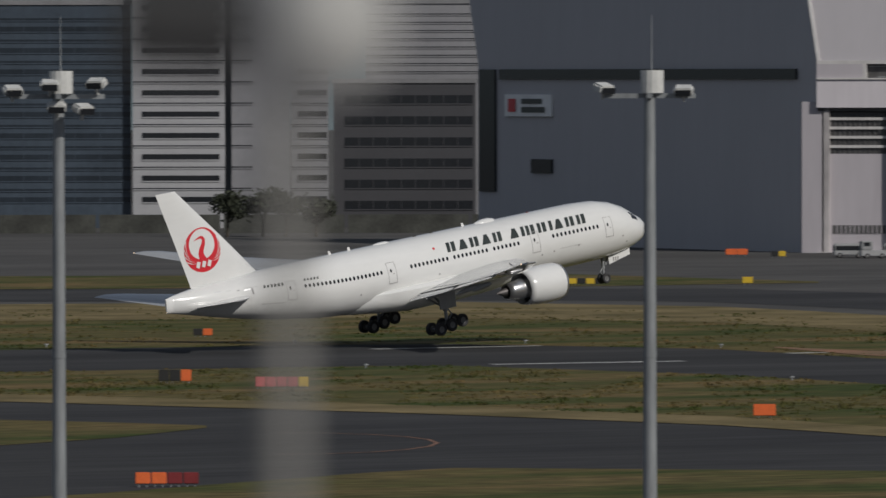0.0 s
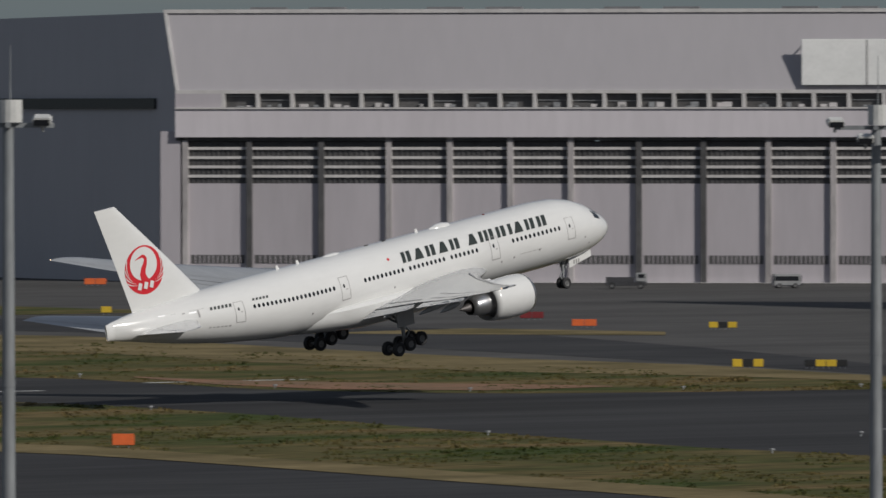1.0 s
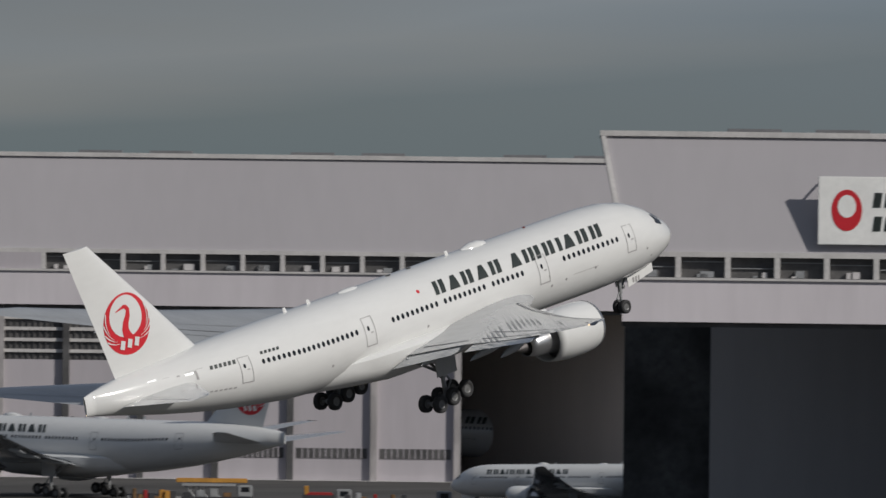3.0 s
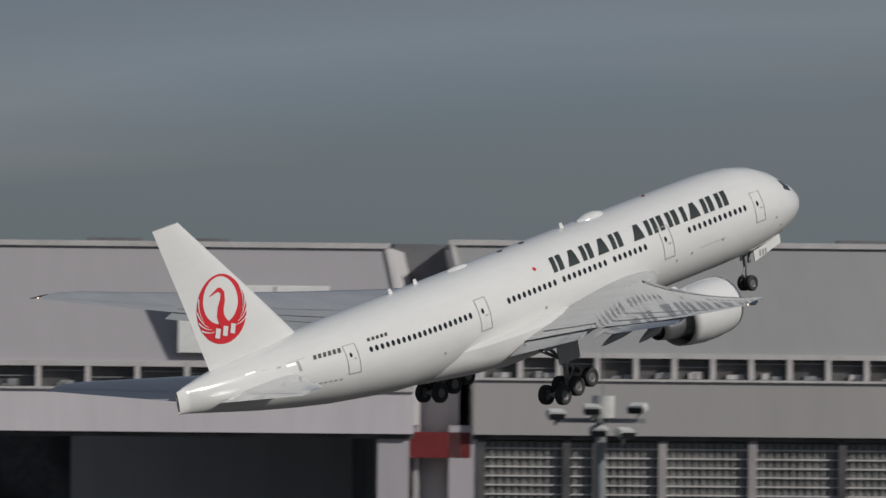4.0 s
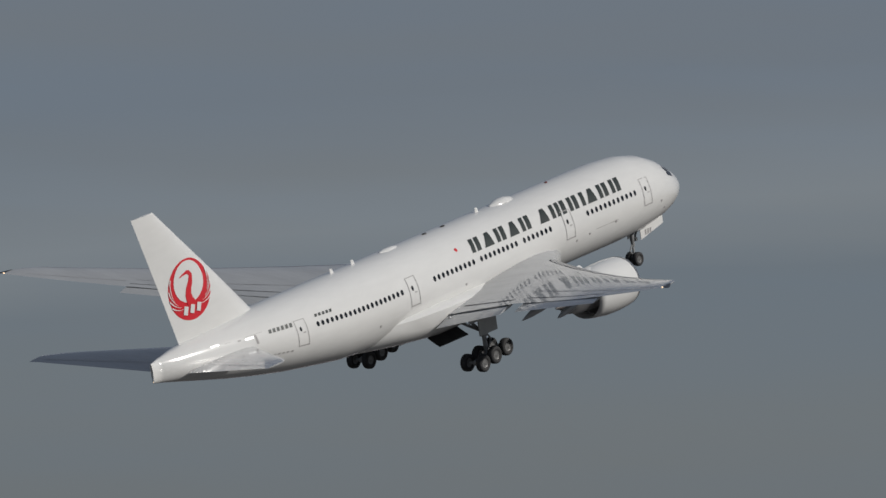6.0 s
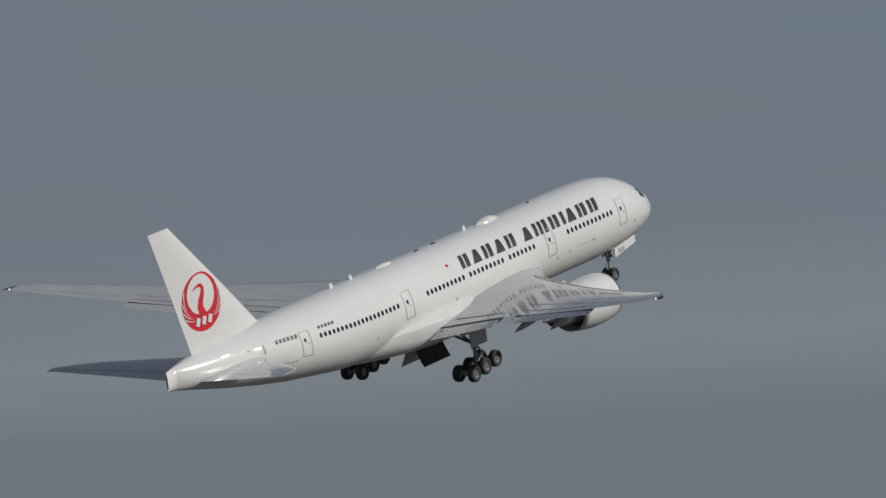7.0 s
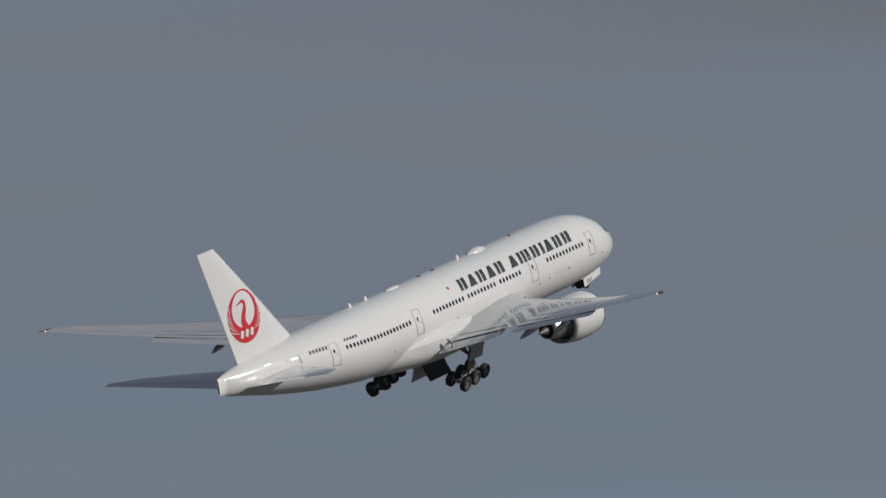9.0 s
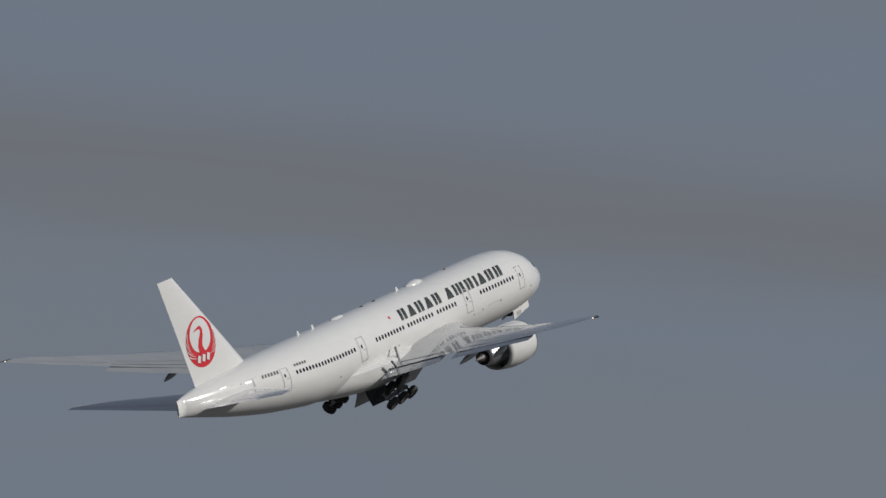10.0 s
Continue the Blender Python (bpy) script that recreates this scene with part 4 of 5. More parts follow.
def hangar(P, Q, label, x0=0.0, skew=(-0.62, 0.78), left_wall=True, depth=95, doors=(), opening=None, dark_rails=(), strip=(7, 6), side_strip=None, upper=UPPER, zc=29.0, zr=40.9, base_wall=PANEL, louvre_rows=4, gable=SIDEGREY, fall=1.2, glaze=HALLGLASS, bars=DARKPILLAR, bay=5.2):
    """A hangar with its front from P to Q; x along the front, y inward, z up."""
    P, Q = Vector((*P, 0)), Vector((*Q, 0))
    L = (Q - P).length
    h = empty("hangar", label, "hangar", "hangars")
    h.matrix_world = pose(P.x, P.y, 0, 0, 0, math.degrees(math.atan2(Q.y - P.y, Q.x - P.x)))
    sx, sy = skew[0] * depth, skew[1] * depth
    zb, setb, shift, th = 22.9, 3.6, -2.4, 0.5
    zs = zc - 2.5  # foot of the window strip

    def prism(name, pts, a, b, material, par=h):
        """pts of (y, z) drawn from x = a to b, with its own shift along x for each point."""
        n = len(pts)
        v = [(a + s, y, z) for y, z, s in pts] + [(b + s, y, z) for y, z, s in pts]
        bm = bmesh.new()
        bv = [bm.verts.new(p) for p in v]
        for k in range(n):
            bm.faces.new([bv[k], bv[(k + 1) % n], bv[n + (k + 1) % n], bv[n + k]])
        bm.faces.new(bv[:n][::-1])
        bm.faces.new(bv[n:])
        return part(name, bm, material, par)

    # sloping upper wall, with standing seams
    prism("upper_wall", [(0, zc, 0), (setb, zr, shift), (setb + th, zr, shift), (th, zc, 0)], x0, L, upper)
    for end in (x0 + 0.05, L - 0.55):
        prism("corner_trim", [(-0.25, zc, 0), (setb - 0.25, zr + 0.15, shift), (setb, zr + 0.15, shift), (0, zc, 0)], end, end + 0.5, TRIM)
    prism("eaves_trim", [(setb - 0.35, zr - 0.1, shift), (setb - 0.35, zr + 0.45, shift), (setb + 0.6, zr + 0.45, shift), (setb + 0.6, zr - 0.1, shift)], x0, L, TRIM)
    for k in range(int((L - x0) / 9)):
        if (k * 7) % 3:
            x = x0 + 4 + k * 9
            prism("roof_vent", [(setb + 2, zr + 0.2, shift), (setb + 2, zr + 0.8, shift), (setb + 4, zr + 0.8, shift), (setb + 4, zr + 0.2, shift)], x, x + 5.5, ROOFM)
    # roof
    bm = bmesh.new()
    q = [(x0 + shift, setb, zr), (L + shift, setb, zr), (L + shift + sx, setb + sy, zr - fall), (x0 + shift + sx, setb + sy, zr - fall)]
    bv = [bm.verts.new((x, y, z + d)) for d in (0.0, -0.4) for x, y, z in q]
    for f in ((0, 1, 2, 3), (7, 6, 5, 4), (0, 4, 5, 1), (1, 5, 6, 2), (2, 6, 7, 3), (3, 7, 4, 0)):
        bm.faces.new([bv[i] for i in f])
    part("roof", bm, ROOFM, h)
    # side walls and back wall
    for name, x in (("side_wall", x0), ("side_wall", L)) if left_wall else (("side_wall", L),):
        bm = bmesh.new()
        k = fall / (zr - zc)
        lower = [(x + 0.02, 0.02, 22.9), (x + 0.02, 0.02, zc), (x + sx, sy, zc), (x + sx, sy, 0), (x + skew[0] * 5, skew[1] * 5, 0), (x + skew[0] * 5, skew[1] * 5, 22.9)]
        slope = [(x + 0.02, 0.02, zc), (x + shift, setb, zr), (x + sx + shift * (1 - k), sy + setb * (1 - k), zr - fall), (x + sx, sy, zc)]
        d = 0.5 if x == x0 else -0.5
        for pts in (lower, slope):
            a = [bm.verts.new(p) for p in pts]
            b = [bm.verts.new((p[0] + d, p[1] + 0.1, p[2])) for p in pts]
            n = len(pts)
            bm.faces.new(a)
            bm.faces.new(b[::-1])
            for i in range(n):
                bm.faces.new([a[i], b[i], b[(i + 1) % n], a[(i + 1) % n]])
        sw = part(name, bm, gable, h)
        if x == x0 and side_strip:
            s0, s1, z0, z1, posts = side_strip
            v = [(x + skew[0] * s - 0.12, skew[1] * s - 0.06, z) for s, z in ((s0, z0), (s1, z0), (s1, z1), (s0, z1))]
            link_mesh("window_band", v, [(0, 1, 2, 3)], HALLGLASS, sw)
            for k in range(posts):
                s = s0 + (s1 - s0) * k / posts
                bm = bmesh.new()
                box(bm, x + skew[0] * s - 0.5, x + skew[0] * s + 0.1, skew[1] * s - 0.25, skew[1] * s + 0.35, z0, z1)
                part("window_post", bm, gable, sw)
    part("back_wall", bxm(x0 + sx + 1.2, L + sx - 1.2, sy - 0.6, sy, 0, zc), SIDEGREY, h)
    part("back_wall", bxm(x0 + sx + 6, L + sx - 6, sy - 0.6, sy, zc, zr - fall - 0.6), SIDEGREY, h)
    # window strip and white lintel band
    prism("lintel", [(-0.35, zb - 0.9, 0), (-0.35, zs - 0.25, 0), (0.6, zs - 0.25, 0), (0.6, zb - 0.9, 0)], x0, L, LINTELM if base_wall is PANEL else base_wall)
    prism("sill", [(-0.6, zs - 0.25, 0), (-0.6, zs, 0), (0.6, zs, 0), (0.6, zs - 0.25, 0)], x0, L, TRIM)
    prism("strip_head", [(-0.3, zs + 2.1, 0), (-0.3, zc + 0.12, 0), (0.6, zc + 0.12, 0), (0.6, zs + 2.1, 0)], x0, L, TRIM)
    prism("strip_end", [(-0.3, zs, 0), (-0.3, zs + 2.1, 0), (0.6, zs + 2.1, 0), (0.6, zs, 0)], x0, x0 + strip[0], PANEL)
    prism("strip_end", [(-0.3, zs, 0), (-0.3, zs + 2.1, 0), (0.6, zs + 2.1, 0), (0.6, zs, 0)], L - strip[1], L, PANEL)
    prism("strip_glass", [(0.75, zs, 0), (0.75, zs + 2.1, 0), (0.85, zs + 2.1, 0), (0.85, zs, 0)], x0 + strip[0], L - strip[1], HALLGLASS)
    n = round((L - strip[1] - x0 - strip[0]) / bay)
    post_mesh = None
    rr = random.Random(round(L))
    for k in range(n + 1):
        x = x0 + strip[0] + (L - strip[1] - x0 - strip[0]) * k / n
        if post_mesh is None:
            ob = part("strip_post", bxm(-0.30, 0.30, -0.32, 0.9, zs, zs + 2.1, bev=0.04), TRIM, h)
            post_mesh = ob.data
        else:
            ob = new("strip_post", post_mesh)
            ob.parent = h
        ob.location.x = x
        if k < n:
            for j in range(2):
                xx = x + rr.uniform(0.15, 0.7) * bay
                part("strip_fitting", bxm(xx, xx + rr.uniform(0.4, 1.4), 0.3, 0.74, zs + 0.05, zs + 0.05 + rr.uniform(0.15, 0.8)), GEARGREY if rr.random() < 0.5 else SIDEGREY, h)
            zz = zs + 0.1 + rr.uniform(0.8, 1.6)
            part("strip_pipe", bxm(x + 0.4, x + bay - 0.4, 0.5, 0.62, zz, zz + 0.10), GEARGREY, h)
    # doors, each leaf with louvred glazing above and a low window band
    ydoor = 1.0
    part("door_head", bxm(x0, L, 0.3, ydoor + 0.6, 21.5, 22.95), DARKPILLAR, h)
    for a, b in zip(doors, doors[1:]):
        leaf = part("door_leaf", bxm(a + 0.3, b - 0.3, ydoor, ydoor + 0.5, 0.15, 15.0), base_wall, h)
        part("upper_glazing", bxm(a + 0.3, b - 0.3, ydoor + 0.25, ydoor + 0.45, 15.0, 21.4), glaze, leaf)
        for k in range(louvre_rows):
            z = 15.9 + k * 5.6 / louvre_rows
            part("louvre_bar", bxm(a + 0.3, b - 0.3, ydoor - 0.12, ydoor + 0.3, z, z + (0.42 if louvre_rows < 5 else 0.16)), TRIM, leaf)
        m = max(4, round((b - a) / 0.85))
        for k in range(1, m):
            x = a + 0.3 + (b - a - 0.6) * k / m
            part("glazing_bar", bxm(x - 0.07, x + 0.07, ydoor + 0.05, ydoor + 0.26, 15.0, 21.3), bars, leaf)
        part("low_window_band", bxm(a + 0.8, b - 0.8, ydoor - 0.05, ydoor + 0.1, 2.9, 4.2), HALLGLASS, leaf)
        for k in range(1, 12):
            x = a + 0.8 + (b - a - 1.6) * k / 12
            part("low_window_bar", bxm(x - 0.06, x + 0.06, ydoor - 0.12, ydoor, 2.9, 4.2), base_wall, leaf)
    for i, x in enumerate(doors):
        part("door_rail", bxm(x - 0.42, x + 0.42, ydoor - 0.7, ydoor + 0.6, 0, 22.2), DARKPILLAR if i in dark_rails else PILLAR, h)
    part("end_pillar", bxm(x0 - 2.4, x0 + 0.7, 0.5, 3.5, 0, 22.9), PANEL, h) if doors and doors[0] < x0 + 6 else None
    part("end_pillar", bxm(L - 3.6, L - 0.4, 0.45, 3.6, 0, 22.9), PANEL, h)
    part("door_track", bxm(x0, L, ydoor - 1.4, ydoor + 1.2, 0.06, 0.14), TRIM, h)
    # inner back of the hall, coloured dark for the shade behind an open door
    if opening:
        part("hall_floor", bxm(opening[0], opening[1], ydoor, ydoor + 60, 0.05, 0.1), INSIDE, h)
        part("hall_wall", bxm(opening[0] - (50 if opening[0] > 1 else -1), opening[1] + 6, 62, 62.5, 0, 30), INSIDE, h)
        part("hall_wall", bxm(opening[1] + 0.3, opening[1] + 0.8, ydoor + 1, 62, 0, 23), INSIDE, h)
    return h


def sign_board(par_m, x0, x1, z0, z1, y, label):
    """A big white board on posts standing on a sloping wall; returns the thing."""
    s = empty("billboard", label, "billboard", "billboards", par_m)
    part("panel", bxm(x0, x1, y, y + 0.35, z0, z1, bev=0.05), BOARDW, s)
    xm = x0 + (x1 - x0) * 0.64
    part("joint", bxm(xm - 0.12, xm + 0.12, y - 0.03, y, z0 + 0.1, z1 - 0.1), SEAM, s)
    for k in range(4):
        x = x0 + 1 + (x1 - x0 - 2) * k / 3
        bm = bmesh.new()
        rod(bm, (x, y + 0.3, z1 - 0.6), (x - 0.5, y + 2.4, z1 - 0.4), 0.12)
        rod(bm, (x, y + 0.3, z0 + 0.4), (x - 0.2, y + 0.9, z0 + 0.5), 0.12)
        part("bracket", bm, GEARGREY, s)
    return s


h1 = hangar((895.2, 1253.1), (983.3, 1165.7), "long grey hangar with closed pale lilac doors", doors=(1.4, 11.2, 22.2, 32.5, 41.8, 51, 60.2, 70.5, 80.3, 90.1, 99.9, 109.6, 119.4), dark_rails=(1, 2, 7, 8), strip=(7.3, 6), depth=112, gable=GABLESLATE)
sign_board(h1.matrix_world, 95.2, 110.6, 29.8, 36.7, -0.6, "large blank white board on the hangar roof slope")
# fittings on its shaded gable
for nm, s0, s1, z0, z1, m in (("dark_window_band", 6, 104, 26.3, 27.9, GLASSDARK), ("dark_stair_window", 105.5, 111, 8.3, 27.9, GLASSDARK), ("small_sign", 86, 102, 20.4, 23.9, BOARDW), ("small_window", 86, 93, 11.4, 13.6, GLASSDARK), ("low_window", 78, 84, 3.0, 4.6, GLASSDARK), ("low_window", 70, 76, 3.0, 4.6, GLASSDARK)):
    v = [(SKEW[0] * s - e, SKEW[1] * s - e, z) for e in (0.30, 0.0) for s, z in ((s0, z0), (s1, z0), (s1, z1), (s0, z1))]
    ob = link_mesh(nm, v, [(0, 1, 2, 3), (0, 4, 5, 1), (1, 5, 6, 2), (2, 6, 7, 3), (3, 7, 4, 0)], m, h1)
    if nm == "small_sign":
        for a, b, c, d, mm in ((98, 100.6, 21.1, 23.2, LIVERYRED), (89, 96, 22.4, 23.2, TITLE), (88, 96, 21.0, 21.9, TITLE)):
            v = [(SKEW[0] * s - 0.4, SKEW[1] * s - 0.4, z) for s, z in ((a, c), (b, c), (b, d), (a, d))]
            link_mesh("sign_bar", v, [(0, 1, 2, 3)], mm, ob)

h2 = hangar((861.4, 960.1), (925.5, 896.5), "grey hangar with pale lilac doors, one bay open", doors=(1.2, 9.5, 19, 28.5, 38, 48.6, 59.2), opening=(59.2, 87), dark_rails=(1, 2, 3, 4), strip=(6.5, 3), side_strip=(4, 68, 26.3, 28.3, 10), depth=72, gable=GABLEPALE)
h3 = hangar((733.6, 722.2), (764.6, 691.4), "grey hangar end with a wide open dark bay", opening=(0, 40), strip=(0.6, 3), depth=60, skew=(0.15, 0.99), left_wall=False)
b3 = sign_board(h3.matrix_world, 19.7, 35.0, 30.0, 36.9, -0.6, "white roof board with a red emblem and dark bars")
# plain emblem and bars on the board
circ = [(22.6 + 1.55 * math.cos(q), 33.5 + 2.1 * math.sin(q)) for q in [2 * math.pi * k / 24 for k in range(24)]]
link_mesh("emblem_disc", [(x, -0.64, z) for x, z in circ], [tuple(range(24))], LIVERYRED, b3)
link_mesh("emblem_field", [(22.6 + (x - 22.6) * 0.6, -0.68, 33.9 + (z - 33.5) * 0.55) for x, z in circ], [tuple(range(24))], BOARDW, b3)
for row, z, n in ((0, 33.8, 5), (1, 31.4, 8)):
    for k in range(n):
        x = 25.2 + k * 1.16
        link_mesh("sign_bar", [(x, -0.64, z), (x + 0.8, -0.64, z), (x + 1.0, -0.64, z + 1.5), (x + 0.2, -0.64, z + 1.5)], [(0, 1, 2, 3)], TITLE, b3)
h4 = hangar((771.4, 689.4), (848.8, 612.7), "grey hangar with glazed doors beside a billboard", doors=(0.9, 9.6, 12.6, 19.4, 28.6, 37.8, 47, 56, 65, 74, 83, 92, 101), dark_rails=(0, 1, 2, 5), strip=(0.8, 2), upper=UPPERGREY, zc=30.3, zr=41.4, base_wall=HALLGREY, glaze=PALEGLASS, bars=HALLGREY, bay=4.0, louvre_rows=6, depth=60, skew=(0.0, 1.0))
b4 = sign_board(h4.matrix_world, 88.3, 99.9, 30.9, 37.4, -0.6, "white roof billboard with blue bars and a yellow star")
for k in range(3):
    x = 89.6 + k * 1.75
    for d0, d1 in ((0, 0.45), (0.85, 1.3)):
        link_mesh("sign_bar", [(x + d0, -0.64, 32.4), (x + d1, -0.64, 32.4), (x + d1 + 0.45, -0.64, 34.9), (x + d0 + 0.45, -0.64, 34.9)], [(0, 1, 2, 3)], BLUE, b4)
link_mesh("sign_block", [(96.2, -0.64, 32.2), (98.3, -0.64, 32.2), (98.9, -0.64, 34.8), (96.8, -0.64, 34.8)], [(0, 1, 2, 3)], BLUE, b4)
star = [(96.6 + (1.9 if k % 2 == 0 else 0.75) * math.sin(2 * math.pi * k / 10), 34.0 + (2.2 if k % 2 == 0 else 0.85) * math.cos(2 * math.pi * k / 10)) for k in range(10)]
link_mesh("sign_star", [(x, -0.70, z) for x, z in star] + [(96.6, -0.74, 34.0)], [(k, (k + 1) % 10, 10) for k in range(10)], STAR, b4)
for x in (89.5, 94, 98.5):
    bm = bmesh.new()
    rod(bm, (x, -0.4, 37.4), (x, -1.6, 38.2), 0.07)
    box(bm, x - 0.25, x + 0.25, -2.0, -1.5, 38.0, 38.35)
    part("lamp", bm, GEARGREY, b4)
h5 = hangar((852.0, 609.3), (901.6, 559.8), "plain grey hangar beyond a narrow gap", doors=(1, 12, 24, 36, 48, 60), upper=UPPERGREY, zc=30.3, zr=41.4, strip=(1, 2), depth=60, skew=(0.0, 1.0))
# low link building between two hangars
link_b = empty("link_building", "narrow grey link building with a red fascia", "building", m=h4.matrix_world)
part("wall", bxm(-8.5, -1.2, 4, 30, 0, 33), SIDEGREY, link_b)
part("roof", bxm(-9, -0.8, 3, 31, 33, 33.6), ROOFM, link_b)
part("fascia", bxm(-8.5, -0.2, 0.5, 4, 19.6, 22.2), DEEPRED, link_b)
part("pipe", bxm(-2.4, -1.6, 0.8, 1.6, 0, 19.6), TRIM, link_b)
part("roof_box", bxm(-7.5, 1.5, 14, 24, 33.6, 41.5), ROOFM, link_b)


# ---- office blocks beyond ----
def office(a0, a1, r, top, label, wall, bands, win=GLASSDARK, depth=30, pane=0.0):
    P, Q = Vector((*polar(a0, r), 0)), Vector((*polar(a1, r), 0))
    L = (Q - P).length
    o = empty("office_building", label, "building", "office buildings", pose(P.x, P.y, 0, 0, 0, math.degrees(math.atan2(Q.y - P.y, Q.x - P.x))))
    part("wall", bxm(0, L, 0, depth, 0, top), wall, o)
    part("roof", bxm(-0.3, L + 0.3, -0.3, depth + 0.3, top, top + 0.8), ROOFM, o)
    for z, h, u0, u1 in bands:
        w = part("window_band", bxm(L * u0, L * u1, -0.12, 0.2, z, z + h), win, o)
        part("sill", bxm(L * u0, L * u1, -0.16, 0.1, z - 0.2, z), wall, w)
        if pane:
            k = int(L * (u1 - u0) / pane)
            for i in range(1, k):
                x = L * u0 + i * pane
                part("mullion", bxm(x - 0.06, x + 0.06, -0.2, 0.0, z, z + h), wall, w)
    return o


office(29.5, 31.68, 1800, 39.5, "dark glazed office block with horizontal bands", FACADEDARK, win=BANDGLASS, bands=[(4.6 + 3.77 * k, 0.9, 0.0, 1.0) for k in range(9)] + [(6.6 + 3.77 * k, 0.4, 0.0, 1.0) for k in range(9)], pane=4.5)
office(31.69, 32.208, 1798, 46, "white office block with long dark window bands", FACADEWHITE, [(4.6 + 3.77 * k, 0.95, 0.1, 0.94) for k in range(11)] + [(6.9 + 3.77 * k, 0.22, 0.0, 1.0) for k in range(10)])
office(32.208, 32.245, 1803, 46, "narrow dark recessed joint between office blocks", FACADEDARK, [])
office(32.245, 32.575, 1800, 46, "pale plain office stair tower", FACADE, [(6.9 + 3.77 * k, 0.22, 0.0, 0.36) for k in range(10)])
office(32.58, 32.79, 1800, 46, "pale office block with short dark windows", FACADE, [(4.6 + 3.77 * k, 1.0, 0.18, 0.96) for k in range(11)] + [(6.9 + 3.77 * k, 0.16, 0.0, 1.0) for k in range(10)])
office(32.82, 33.62, 1806, 25.6, "low grey office block with dark window bands", mat("grey_office_cladding", (0.048, 0.048, 0.054), 0.6, var=0.06, scale=0.1), [(3.2 + 3.75 * k, 1.5, 0.08, 0.98) for k in range(6)], pane=2.5)
office(33.0, 33.9, 1850, 40, "pale louvred plant block behind the offices", FACADE, [(26 + 1.5 * k, 0.2, 0.0, 1.0) for k in range(9)])
# perimeter wall and low hedge line at the edge of the apron
wallp = empty("perimeter_wall", "long low dark overgrown perimeter wall", "wall")
for k in range(10):
    p, q = polar(28 + 0.7 * k, 1740), polar(28.68 + 0.7 * k, 1740)
    bm = bmesh.new()
    ang = math.atan2(q[1] - p[1], q[0] - p[0])
    ob = part("wall_panel", bxm(0, math.hypot(q[0] - p[0], q[1] - p[1]), 0, 0.3, 0, 3.2), HEDGEWALL, wallp)
    ob.matrix_world = pose(p[0], p[1], 0, 0, 0, math.degrees(ang))
    bm.free()


def tree(x, y, h, label, seed):
    rr = random.Random(seed)
    t = empty("tree", label, "tree", "trees", pose(x, y, 0))
    bm = bmesh.new()
    rod(bm, (0, 0, 0), (0.1, 0, h * 0.45), 0.28, 0.16)
    limbs = []
    for k in range(7):
        q = rr.uniform(0, 6.3)
        e = Vector((math.cos(q) * h * 0.3, math.sin(q) * h * 0.3, h * rr.uniform(0.55, 0.85)))
        rod(bm, (0.1, 0, h * rr.uniform(0.3, 0.45)), e, 0.12, 0.04, 6)
        limbs.append(e)
    part("trunk", bm, BARK, t)
    v, f = [], []
    for e in limbs + [Vector((0, 0, h * 0.8))]:
        for k in range(130):
            c = e + Vector((rr.gauss(0, 1), rr.gauss(0, 1), rr.gauss(0, 0.7))) * h * 0.12
            a, b = Vector((rr.uniform(-1, 1), rr.uniform(-1, 1), rr.uniform(-1, 1))) * 0.35, Vector((rr.uniform(-1, 1), rr.uniform(-1, 1), rr.uniform(-1, 1))) * 0.35
            i = len(v)
            v += [c - a, c + b, c + a, c - b]
            f.append((i, i + 1, i + 2, i + 3))
    link_mesh("crown", v, f, LEAF, t)


for a, r, h, s in ((32.22, 1700, 7.5, 1), (32.42, 1702, 8, 2), (32.55, 1698, 7, 3), (32.72, 1700, 6.5, 4), (31.95, 1706, 4, 5), (33.9, 1600, 4, 6)):
    tree(*polar(a, r), h, "dark broadleaved tree by the perimeter wall", s)


# ---- light masts ----
FIVE = ((-1.15, 0, 0.12, 12), (0.95, -0.2, 0.30, -20), (-0.05, -0.5, -0.3, 0), (0.62, -0.55, -0.34, 30), (-0.22, -0.3, 0.26, 0))
TWO = ((-1.15, -0.1, 0.16, 40), (0.85, -0.2, 0.10, -5))
FOUR = ((-1.15, 0, 0.12, 12), (-0.3, -0.5, -0.34, 0), (0.62, -0.55, -0.30, 30), (0.98, 0.2, 0.05, 0))


